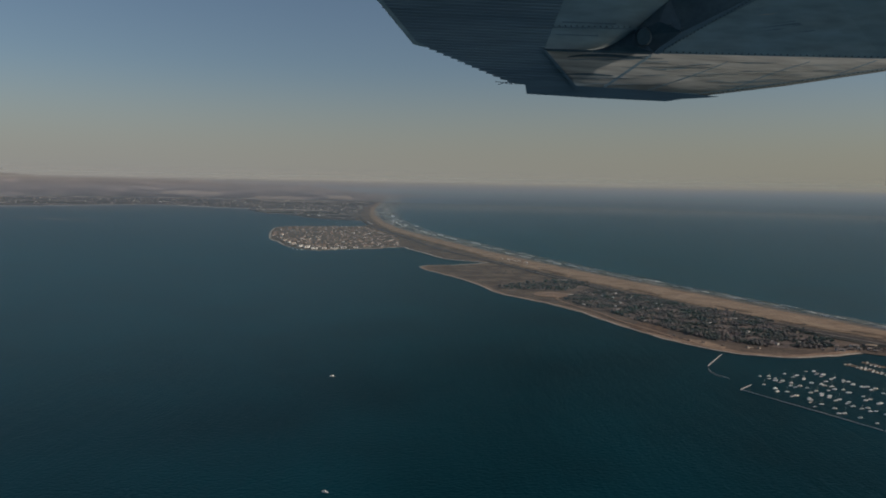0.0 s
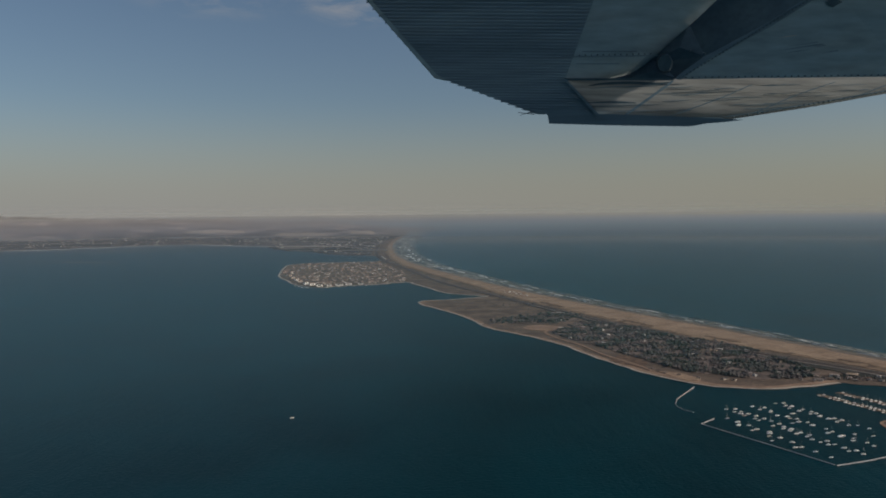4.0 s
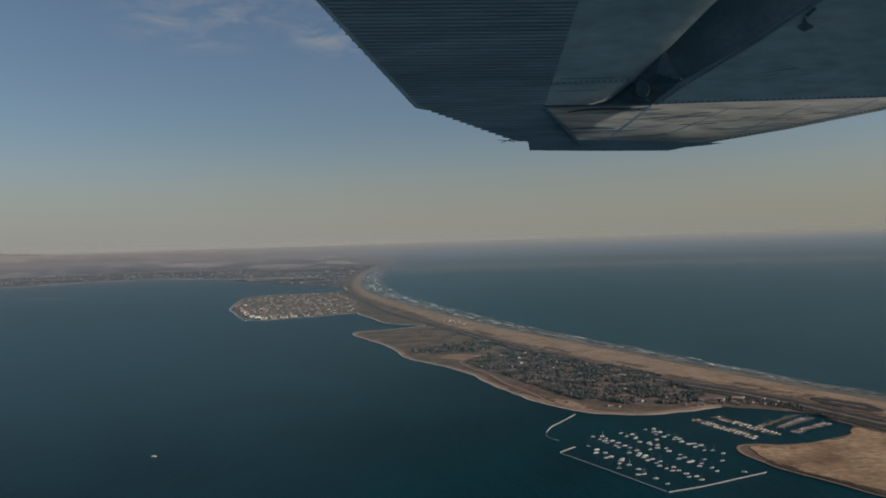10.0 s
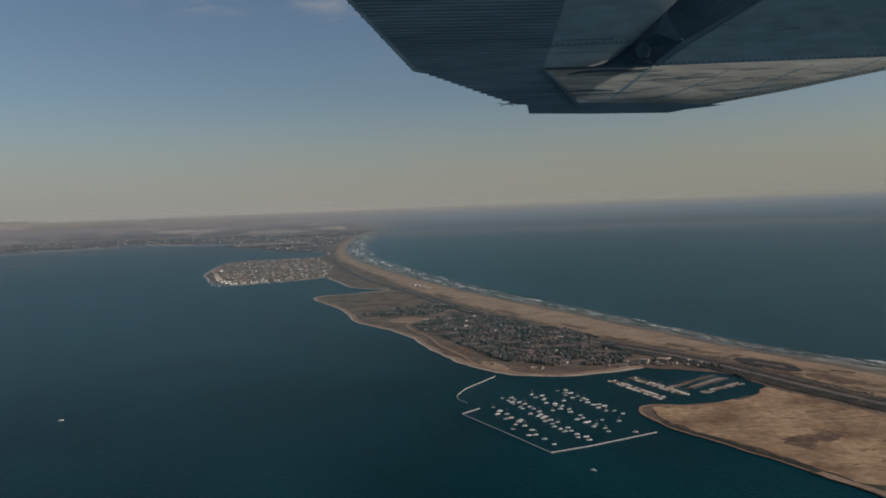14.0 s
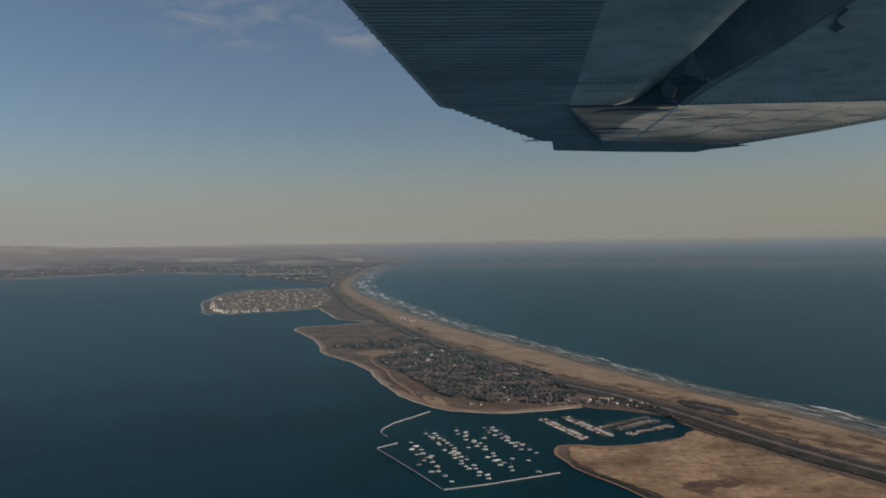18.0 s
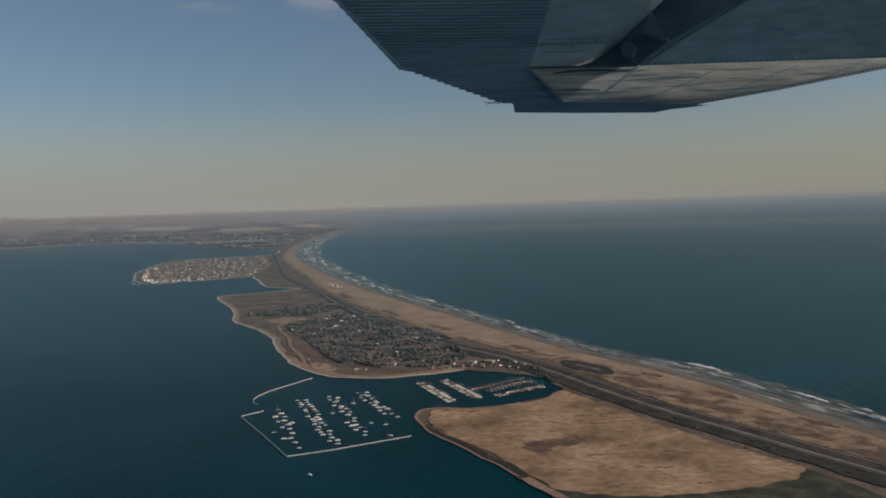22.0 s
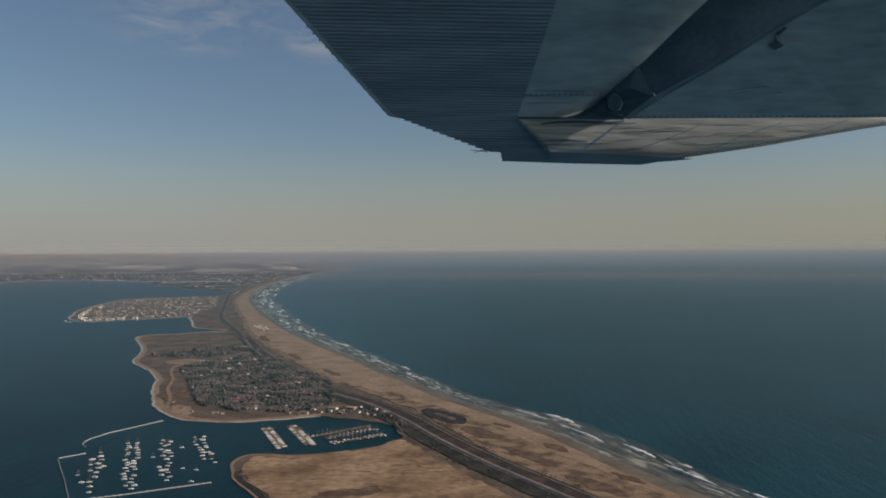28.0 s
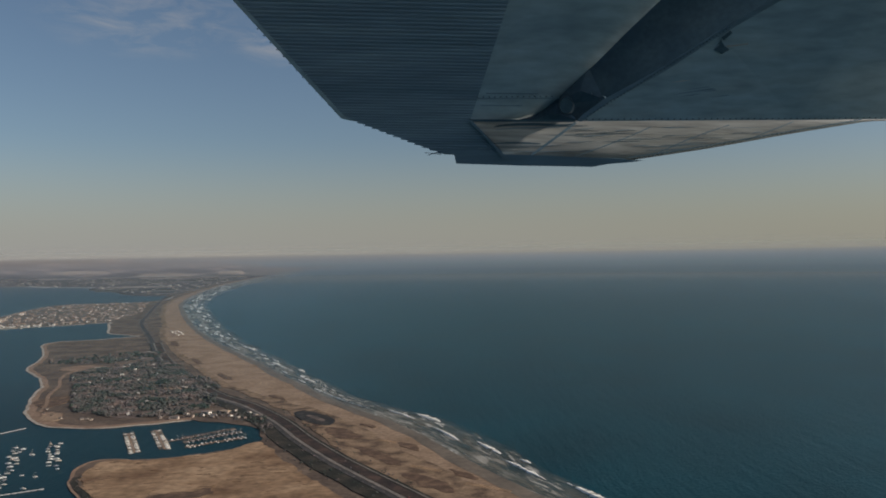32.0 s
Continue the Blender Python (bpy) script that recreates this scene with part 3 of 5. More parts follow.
for k in range(46):
    x, y = -mr.uniform(4.4, 30), mr.uniform(17, 38)
    if not inside(Vector((x, y)), plain):
        continue
    wide, deep = mr.uniform(0.4, 1.8), mr.uniform(0.12, 0.4)
    ring = [(x + wide * math.cos(i), y + deep * math.sin(i)) for i in (2 * math.pi * j / 7 for j in range(7))]
    pale = mr.random() < 0.45
    patch("far_lot" if pale else "far_wood", ring, CONCRETEROAD if pale else VERGE, LAND + 0.25 + 0.005 * k,
          "pale streets and lots on the far mainland" if pale else "dark belt of trees on the far mainland", "land", 0.25, 0.5, 5)

# ocean beach: dry sand between the dunes and the wash
SANDIN = [(11.2, -30.0), (6.2, -14.0), (3.7, -6.0), (2.9, -3.5), (2.55, -2.4), (2.2, -1.6), (1.97, -1.08), (1.8, -0.7), (1.52, 0.1), (1.25, 0.62), (0.95, 1.14), (0.82, 1.35), (0.45, 2.2),
          (0.1, 3.0), (-0.17, 3.7), (-0.72, 5.3), (-1.20, 7.1), (-1.85, 9.4), (-2.47, 11.9), (-3.02, 15.5), (-3.42, 20.0), (-3.75, 26.0), (-3.9, 33.0)]
inner = ragged(curve(SANDIN, 8), 0.035, 0.12)
outer = [q for q in ocean if q.y < 33.5]
tagged(obj("beach", plate([q - Vector((0.012, 0)) for q in outer] + inner[::-1], LAND + 0.05, 0.12), SAND),
       "wide pale tan ocean beach along the strand", "beach", kind="structure")
tagged(obj("wet_sand", band(outer, lambda k: 0.055 + 0.025 * noise.noise(outer[k].to_3d() * 4), 0.02, LAND + 0.075), WETSAND),
       "dark wet sand at the edge of the wash", "beach", kind="structure")

# the spit's dry field and the sandy rims
SPIT = [(1.24, -1.97), (1.13, -1.91), (0.98, -1.6), (0.84, -1.36), (0.735, -1.17), (0.69, -1.0), (0.685, -0.87), (0.75, -0.80),
        (0.9, -0.83), (1.08, -0.77), (1.25, -0.68), (1.38, -0.53), (1.49, -0.74), (1.64, -1.09), (1.79, -1.38), (1.97, -1.68), (2.03, -1.79), (1.92, -1.92), (1.68, -1.995), (1.44, -2.02)]
MARSH = [(1.02, -1.8), (1.2, -1.9), (1.45, -1.96), (1.7, -1.93), (1.9, -1.8), (2.02, -1.78), (2.22, -2.2), (2.6, -3.2), (3.2, -5.6), (2.3, -5.9), (1.56, -3.5), (1.34, -2.5)]
patch("marsh", MARSH, MARSHGREEN, LAND + 0.075, "dark brushy marsh at the edge of the dry field", rough=0.05, size=0.09)
_, spit = patch("field", SPIT, FIELD, LAND + 0.09, "dry tan field of grass on the spit", rough=0.03, size=0.07)
rim = [q for q in bay if q.y < -0.72 and q.x < 1.2]
rimband = [q for q in bay if q.y < 16 and q.x > -5 and not (q.x > 0.9 and q.y > -0.7)]
rimband = [q for q in rimband if q.y > -0.72 and q.x < 0.9]
tagged(obj("shore_rim", band(rimband, 0.020, 0.012, LAND + 0.02, 0.15), RIMSAND), "pale wet rim of sand at the water of the bay", "beach", kind="structure")
marsh_side = [q for q in bay if -3.2 < q.y < -1.78 and q.x > 0.9]
tagged(obj("marsh_shore", band(marsh_side, 0.004, lambda k: 0.030 + 0.020 * noise.noise(marsh_side[k].to_3d() * 9), LAND + 0.10), BAYSAND), "narrow sandy shore below the marsh", "beach", kind="structure")
west = [q for q in rim if -1.85 < q.y < -1.06]
# brush strip whose dark colour also holds the shade of the west-facing slope
tagged(obj("spit_bank", band(west, -0.010, lambda k: 0.040 + 0.012 * noise.noise(west[k].to_3d() * 12), LAND + 0.11), VERGE), "scrubby bank along the spit, its shaded slope painted dark", "bank", kind="structure")
tagged(obj("spit_rim", band(rim, 0.003, 0.012, LAND + 0.04), BAYSAND), "narrow sandy rim of the spit", "beach", kind="structure")
north = [q for q in bay if -0.04 < q.y < 4.95 and q.x < 0.9 and q.y > -0.04 and not (q.y > 4.7 and q.x > -1.4)]
tagged(obj("bay_beach", band(north, lambda k: -0.0, lambda k: 0.035 + 0.05 * max(0.0, 1 - abs(north[k].y - 0.25) / 0.4) + 0.02 * noise.noise(north[k].to_3d() * 5), LAND + 0.05), BAYSAND),
       "narrow pinkish sand beach along the bay", "beach", kind="structure")
for pts in ([(1.08, -1.37), (1.2, -1.36), (1.31, -1.30), (1.32, -1.42), (1.2, -1.45), (1.14, -1.53), (1.07, -1.46)],):
    patch("scrub_patch", pts, RUSTY, LAND + 0.13, "dark rusty scrub patch in the dry field", "scrub", 0.03, 0.035, 10)
for k in range(70):
    while True:
        c = Vector((random.uniform(0.7, 2.2), random.uniform(-2.05, -0.75)))
        if inside(c, spit):
            break
    w, h, a = random.uniform(0.008, 0.04), random.uniform(0.004, 0.010), random.uniform(-0.3, 0.5)
    ring = [(c.x + w * math.cos(t) * math.cos(a) - h * math.sin(t) * math.sin(a), c.y + w * math.cos(t) * math.sin(a) + h * math.sin(t) * math.cos(a))
            for t in (2 * math.pi * i / 7 for i in range(7))]
    patch("scrub_patch", ring, DRYGRASS, LAND + 0.11 + 0.0004 * k, "small dark scrub patch in the dry field", "scrub", 0.018, 0.014, 5)
tagged(obj("dunes", band(inner, 0.02, lambda k: max(0.045, 0.25 - 0.15 * max(0.0, inner[k].y + 0.4)) + 0.03 * noise.noise(inner[k].to_3d() * 6), LAND + 0.085), DUNE),
       "low mottled dunes of sand and brown scrub", "dunes", kind="structure")
# dune scrub on the ocean side of the road
for k, (x, y, w, h, a) in enumerate(((1.79, -0.38, 0.17, 0.062, -62), (1.99, -0.88, 0.22, 0.04, -62), (2.20, -1.34, 0.18, 0.05, -58), (1.60, -0.06, 0.12, 0.03, -60),
                                     (2.42, -1.8, 0.22, 0.06, -60), (2.14, -0.72, 0.09, 0.03, -60), (2.36, -1.25, 0.10, 0.03, -60), (1.93, -0.22, 0.07, 0.02, -60), (0.75, 1.75, 0.2, 0.03, -65), (0.3, 2.75, 0.25, 0.03, -68),
                                     (-0.3, 4.3, 0.3, 0.04, -70), (1.3, 0.75, 0.12, 0.03, -60))):
    ca, sa = math.cos(radians(a)), math.sin(radians(a))
    ring = [(x + w * math.cos(t) * ca - h * math.sin(t) * sa, y + w * math.cos(t) * sa + h * math.sin(t) * ca) for t in (2 * math.pi * i / 9 for i in range(9))]
    patch("scrub_patch", ring, RUSTY, LAND + 0.12 + 0.001 * k, "low brown dune scrub beside the beach", "scrub", 0.022, 0.05, 8)

# ---- the road along the strand ----
ROAD = [(10.6, -30.0), (5.8, -14.0), (3.4, -6.0), (2.75, -3.4), (2.42, -2.2), (2.12, -1.6), (1.9, -1.19), (1.75, -0.9), (1.57, -0.50), (1.38, -0.02), (1.13, 0.47), (0.81, 0.95), (0.42, 1.78),
        (-0.11, 3.06), (-0.77, 5.04), (-1.52, 7.2), (-2.0, 9.2), (-2.52, 11.44), (-3.15, 14.5), (-3.65, 19.0), (-4.0, 25.0)]
road = curve(ROAD, 10)
near_road = [q for q in road if q.y < 4.5]
tagged(obj("verge", band(near_road, lambda k: 0.12 - 0.075 * max(0.0, min(1.0, (near_road[k].y - 1) / 3)) + 0.02 * noise.noise(near_road[k].to_3d() * 5), lambda k: 0.10 - 0.03 * max(0.0, min(1.0, (near_road[k].y - 1) / 3)), LAND + 0.115), VERGE), "dark scrubby verge of the highway", "verge", kind="structure")
tagged(obj("road", band(near_road, 0.038, -0.012, LAND + 0.16), ASPHALT), "dark asphalt highway lanes along the strand", "road", kind="structure")
tagged(obj("road", band(near_road, 0.009, 0.009, LAND + 0.163), CONCRETEROAD), "pale worn concrete lane of the highway", "road", kind="structure")
far_road = [q for q in road if q.y > 4.3]
tagged(obj("road", band(far_road, 0.035, 0.012, LAND + 0.155), ASPHALT), "grey highway running on along the strand", "road", kind="structure")
tagged(obj("verge", band(far_road, 0.06, lambda k: 0.05 + 0.03 * noise.noise(far_road[k].to_3d() * 3), LAND + 0.11), DARKSCRUB), "brown scrubby verge of the far highway", "verge", kind="structure")
tagged(obj("roadbed", band(near_road, -0.012, lambda k: 0.066 + 0.006 * noise.noise(near_road[k].to_3d() * 9), LAND + 0.158), ROADBED), "dark reddish old roadbed beside the highway", "roadbed", kind="structure")
tagged(obj("path", band(near_road, -0.075, 0.083, LAND + 0.165), CONCRETEROAD), "pale foot path beside the highway", "path", kind="structure")
NEARROAD = [q for q in road if -3.4 < q.y < 1.5]
for side in (0.0, -0.028):
    for a, b in zip(NEARROAD[::2], NEARROAD[1::2]):
        d = (b - a).normalized()
        s = Vector((d.y, -d.x)) * side
        bm = band([a + s, a + s + d * 0.02], 0.0008, 0.0008, LAND + 0.172, 0.01)
        tagged(obj("lane_marking", bm, PALE), "white dashed lane marking", "marking", kind="structure")

# paved lot beside the beach
patch("parking_lot", [(1.475, 0.21), (1.53, 0.27), (1.64, 0.14), (1.715, 0.02), (1.735, -0.10), (1.70, -0.18), (1.60, -0.10), (1.51, 0.06)], OLDTAR, LAND + 0.135,
      "dark paved oval lot behind the beach", "parking lot", 0.004, 0.1)
patch("lot_island", [(1.55, 0.12), (1.585, 0.115), (1.63, 0.05), (1.675, -0.03), (1.665, -0.075), (1.63, -0.03), (1.58, 0.06)], DARKSCRUB, LAND + 0.15, "scrubby island in the paved lot", "lot island", 0.004, 0.03)
patch("parking_lot", [(-0.74, 5.8), (-0.60, 5.78), (-0.42, 5.14), (-0.5, 5.1), (-0.6, 5.3)], BAYSAND, LAND + 0.135, "beach parking lot", "parking lot", 0.01, 0.2)

# town ground and the wooded quarter
_, town = patch("town_ground", [(-2.2, 7.6), (-2.58, 7.19), (-3.0, 6.99), (-3.35, 6.75), (-3.78, 7.34), (-4.02, 8.05), (-4.37, 9.05), (-4.66, 10.8), (-4.74, 12.1), (-4.15, 12.6),
                                (-3.4, 12.6), (-2.9, 12.6), (-2.75, 11.6), (-2.3, 9.8)], TOWNGROUND, LAND + 0.06, "pale streets and gardens of the waterfront town", rough=0.05, size=0.3)
_, wood = patch("wooded_ground", [(-0.24, 1.3), (-0.52, 2.0), (-0.5, 2.3), (-0.16, 2.85), (0.2, 2.5), (0.42, 1.95), (0.74, 1.45), (0.86, 0.94), (0.90, 0.36), (0.55, 0.2), (0.22, 0.36), (0.02, 0.58)],
                DARKSCRUB, LAND + 0.07, "dark ground under the trees of the wooded quarter", rough=0.03, size=0.1)
_, grove = patch("wooded_ground", [(-1.02, 2.85), (-0.95, 3.1), (-0.3, 3.5), (-0.12, 3.15), (-0.5, 2.75)], DARKSCRUB, LAND + 0.07, "dark ground under a belt of trees", rough=0.03, size=0.1)
for k, pts in enumerate(([(-0.62, 2.3), (-0.78, 2.42), (-0.72, 2.62), (-0.5, 2.6), (-0.42, 2.45)], [(0.36, 1.55), (0.47, 1.5), (0.55, 1.25), (0.46, 1.2), (0.38, 1.35)],
                         [(-0.33, 0.85), (-0.2, 1.05), (-0.1, 0.85), (-0.16, 0.62)], [(-0.1, 0.45), (0.02, 0.42), (0.1, 0.22), (0.0, 0.2)])):
    patch("clearing", pts, (BAYSAND, SAND, RUSTY, SAND)[k], LAND + 0.10 + 0.004 * k, "bare sandy clearing beside the trees", "clearing", 0.02, 0.06)
path_line = curve([(-0.12, 0.46), (-0.2, 0.75), (-0.33, 1.1), (-0.42, 1.5), (-0.55, 1.85), (-0.62, 2.2), (-0.5, 2.42), (-0.25, 2.6)], 6)
tagged(obj("path", band(path_line, 0.012, 0.012, LAND + 0.11), BAYSAND), "sandy track behind the bay beach", "path", kind="structure")

# ---- surf ----
fine_shore = curve([tuple(q) for q in ocean[4:]], 4)
bm = bmesh.new()
uv = bm.loops.layers.uv.new("shore")
rows, run = [], 0.0
for k, q in enumerate(fine_shore):
    s = sided(fine_shore, k)
    far = 1 + max(0.0, q.y) * 0.1
    run += (q - fine_shore[k - 1]).length / far if k else 0.0
    calm = 0.60 + 0.38 * max(0.0, 1 - abs(q.y + 0.6) / 1.2) + 0.1 * max(0.0, min(1.0, (q.y - 2) / 3)) + 0.12 * noise.noise(q.to_3d() * 2.0)
    row = []
    for v in (-0.03, 0.0, 0.06, 0.12, 0.18, 0.24, 0.30, 0.37):
        c = q + s * v * far * calm
        row.append((bm.verts.new((c.x * K, c.y * K, 0.03 + 0.03 * max(0.0, noise.noise(Vector((run * 3, v * 30, 2)))))), (run, v)))
    rows.append(row)
for a, b in zip(rows, rows[1:]):
    for i in range(7):
        corners = (a[i], b[i], b[i + 1], a[i + 1])
        f = bm.faces.new([p[0] for p in corners])
        for loop, p in zip(f.loops, corners):
            loop[uv].uv = p[1]
bmesh.ops.recalc_face_normals(bm, faces=bm.faces)
tagged(obj("wash", bm, BROKEN, smooth=True), "pale foamy shallow water with streaks of surf along the beach", "surf", kind="structure")
bm = bmesh.new()
rng = random.Random(4)
reach = [0.0]
for a, b in zip(fine_shore, fine_shore[1:]):
    reach.append(reach[-1] + (b - a).length)


def shore_at(run):
    """The waterline's place and the way out to sea, so far along the shore."""
    k = max(1, min(len(reach) - 2, int(np.searchsorted(reach, run))))
    t = (run - reach[k - 1]) / (reach[k] - reach[k - 1])
    return fine_shore[k - 1].lerp(fine_shore[k], t), sided(fine_shore, k - 1).lerp(sided(fine_shore, k), t)


def crest(bm, start, long, off, width, lift):
    """One broken wave: a low ridge along the shore, steep on the landward side, with ragged ends and a torn tail of foam to sea."""
    prev, steps = None, 26
    slant = rng.uniform(-0.06, 0.06) * long
    for k in range(steps + 1):
        t = k / steps
        q, s = shore_at(start + long * t)
        grow = math.sin(math.pi * min(0.99, max(0.01, t))) ** 0.6
        ragged_by = noise.noise(Vector((q.x * 40, q.y * 40, off * 31)))
        c = q + s * (off + slant * (t - 0.5) + 0.05 * width * ragged_by)
        w = width * grow * (0.65 + 0.7 * abs(noise.noise(Vector((q.x * 17, q.y * 17, off * 9)))) + 0.4 * ragged_by)
        row = [bm.verts.new(((c.x + s.x * d * w) * K, (c.y + s.y * d * w) * K, z)) for d, z in ((-0.7, 0.035), (-0.35, lift * grow + 0.035), (0.2, lift * grow * 0.7 + 0.035), (1, 0.03))]
        if prev:
            for i in range(3):
                bm.faces.new((prev[i], row[i], row[i + 1], prev[i + 1]))
        prev = row


def run_of(x, y):
    return reach[min(range(len(fine_shore)), key=lambda i: (fine_shore[i] - Vector((x, y))).length)]


# short bright breakers scattered in two lines, growing coarser along the far beach
for line, (far, wide, chance) in enumerate(((0.10, 0.014, 0.45), (0.17, 0.019, 0.62), (0.25, 0.018, 0.32))):
    run = run_of(2.9, -2.6)
    while run < run_of(-3.3, 21.0):
        q, _ = shore_at(run)
        scale = 1 + max(0.0, q.y) * 0.10
        long = rng.uniform(0.07, 0.26) * scale * (1.5 if q.y < 0.4 and line < 2 else 1.0)
        calm = 0.72 + 0.28 * max(0.0, 1 - abs(q.y + 0.6) / 1.2)
        if rng.random() < chance * (0.16 if q.y < 0.9 else 1.0):
            crest(bm, run, long, far * scale * calm * rng.uniform(0.82, 1.22), wide * scale * rng.uniform(0.5, 1.3), 0.16)
        run += long * rng.uniform(0.7, 1.7)
# the larger breakers off the paved lot
for x, y, long, off, wide in ((2.06, -0.14, 0.26, 0.245, 0.040), (1.98, 0.02, 0.34, 0.165, 0.020), (2.20, -0.50, 0.34, 0.15, 0.020), (2.33, -0.85, 0.30, 0.215, 0.026), (2.46, -1.25, 0.36, 0.17, 0.022), (2.6, -1.7, 0.4, 0.21, 0.026),
                              (1.5, 1.0, 0.22, 0.06, 0.014), (1.12, 1.9, 0.20, 0.22, 0.032), (0.93, 2.4, 0.26, 0.14, 0.026), (0.45, 3.55, 0.34, 0.22, 0.036), (1.62, 0.7, 0.5, 0.075, 0.012), (1.78, 0.36, 0.3, 0.09, 0.013)):
    crest(bm, run_of(x, y) - long / 2, long, off, wide, 0.2)
bmesh.ops.recalc_face_normals(bm, faces=bm.faces)
tagged(obj("surf", bm, FOAM), "white breaking waves along the ocean beach", "surf", kind="stuff")

# ---- trees ----
def crown_mesh(seed, clumps=8):
    r = random.Random(seed)
    bm = bmesh.new()
    for k in range(clumps):
        a, h = r.uniform(0, 6.28), r.uniform(0.35, 1.0)
        d = r.uniform(0.1, 0.5) * (1.2 - 0.6 * h)
        size = r.uniform(0.22, 0.40)
        at = Matrix.Translation((d * math.cos(a), d * math.sin(a), h)) @ Matrix.Diagonal((size, size * r.uniform(0.8, 1.2), size * r.uniform(0.6, 0.9), 1))
        made = bmesh.ops.create_icosphere(bm, subdivisions=1, radius=1.0, matrix=at)
        for v in made["verts"]:
            v.co += Vector((r.uniform(-1, 1), r.uniform(-1, 1), r.uniform(-1, 1))) * size * 0.35
    me = bpy.data.meshes.new("crown")
    bm.to_mesh(me)
    bm.free()
    return me


CROWNS = [crown_mesh(s) for s in range(6)]
for me in CROWNS:
    me.materials.append(LEAF)


def tree(x, y, high, kind):
    ob = empty("tree", x * K, y * K, LAND + 0.06, random.uniform(0, 360))
    bm = bmesh.new()
    rod(bm, (0, 0, 0), (0, 0, high * 0.55), high * 0.05, high * 0.03)
    for a in (0.4, 2.6, 4.5):
        rod(bm, (0, 0, high * 0.4), (math.cos(a) * high * 0.2, math.sin(a) * high * 0.2, high * 0.65), high * 0.025, high * 0.012, 4)
    part("trunk", bm, BARK, ob)
    shared("crown", CROWNS[kind], ob, Matrix.Diagonal((high, high, high * random.uniform(0.75, 1.0), 1)))
    return tagged(ob, "dark green bushy tree in the wooded quarter", "tree", "trees of the wooded quarter")


def spots(poly, count, gap, seed, taken=None, thin=0.0):
    r = random.Random(seed)
    xs, ys = [q.x for q in poly], [q.y for q in poly]
    found = [] if taken is None else taken
    out, tries = [], 0
    while len(out) < count and tries < count * 40:
        tries += 1
        q = Vector((r.uniform(min(xs), max(xs)), r.uniform(min(ys), max(ys))))
        if thin and noise.noise(Vector((q.x * 7, q.y * 7, seed))) < thin * r.uniform(-1, 0.6):
            continue
        if inside(q, poly) and all((q - p).length > gap for p in found):
            found.append(q)
            out.append(q)
    return out


def jittered(poly, gap, seed, taken, clear, thin):
    """Places on a loose grid over a quarter, off the houses, with gaps where broad noise thins them."""
    r = random.Random(seed)
    xs, ys = [q.x for q in poly], [q.y for q in poly]
    near = {}
    for p in taken:
        near.setdefault((int(p.x // 0.1), int(p.y // 0.1)), []).append(p)
    out = []
    for i in range(int((max(xs) - min(xs)) / gap) + 1):
        for j in range(int((max(ys) - min(ys)) / gap) + 1):
            q = Vector((min(xs) + (i + r.uniform(0, 1)) * gap, min(ys) + (j + r.uniform(0, 1)) * gap))
            if noise.noise(Vector((q.x * 7, q.y * 7, seed))) + r.uniform(-0.25, 0.25) < thin or not inside(q, poly):
                continue
            cell = (int(q.x // 0.1), int(q.y // 0.1))
            if all((q - p).length > clear for a in (-1, 0, 1) for b in (-1, 0, 1) for p in near.get((cell[0] + a, cell[1] + b), ())):
                out.append(q)
    r.shuffle(out)
    return out


PALEROOF = surface("pale_metal_roof", [(0.42, 0.38, 0.34), (0.55, 0.51, 0.46)], 1, rough=0.5)
CLUBROOF = surface("tan_shingle_roof", [(0.34, 0.25, 0.17), (0.44, 0.34, 0.25)], 1)
# houses first, so that trees stand between them
SIZES = [(9, 7, 3.4, 1.6), (11, 7, 3.4, 1.8), (8, 7, 4.2, 1.6), (22, 11, 5.0, 2.4)]


def house(x, y, turn, size, roofing, label, group, walls=WALL):
    w, d, h, rise = (v * R for v in size)
    ob = empty("house", x * K, y * K, LAND + 0.06, turn)
    wall = part("wall", boxes((-w / 2, w / 2, -d / 2, d / 2, 0, h)), walls, ob)
    bm = bmesh.new()
    o = 0.6 * R
    v = [bm.verts.new(c) for c in ((-w / 2 - o, -d / 2 - o, h), (w / 2 + o, -d / 2 - o, h), (w / 2 + o, d / 2 + o, h), (-w / 2 - o, d / 2 + o, h),
                                   (-w / 2 + d * 0.3, 0, h + rise), (w / 2 - d * 0.3, 0, h + rise))]
    for f in ((0, 1, 5, 4), (1, 2, 5), (2, 3, 4, 5), (3, 0, 4), (3, 2, 1, 0)):
        bm.faces.new([v[i] for i in f])
    part("roof", bm, roofing, ob)
    for s in (-1, 1):
        part("window", boxes((-w * 0.3, w * 0.3, s * d / 2 - 0.012, s * d / 2 + 0.012, h * 0.35, h * 0.75)), PANE, wall)
    return tagged(ob, label, "house", group)


taken = []
for k, q in enumerate(spots(wood, 78, 0.045, 11, taken)):
    house(q.x, q.y, random.choice((20, 25, 110, 115, 60)), SIZES[k % 3], PALEROOF if k % 4 == 0 else GREYROOF, "small grey-roofed house among the trees" if k % 4 else "small pale-roofed house among the trees", "houses among the trees", COTTAGE if k % 4 else WHITEWALL)
wtree = jittered(wood, 0.0205, 12, taken, 0.013, -0.13)
for k, q in enumerate(wtree[:230]):
    tree(q.x, q.y, random.uniform(5, 9) * R, k % 6)
gtree = jittered(grove, 0.03, 13, [], 0.01, -0.2)
for k, q in enumerate(gtree[:40]):
    tree(q.x, q.y, random.uniform(8, 15) * R, k % 6)


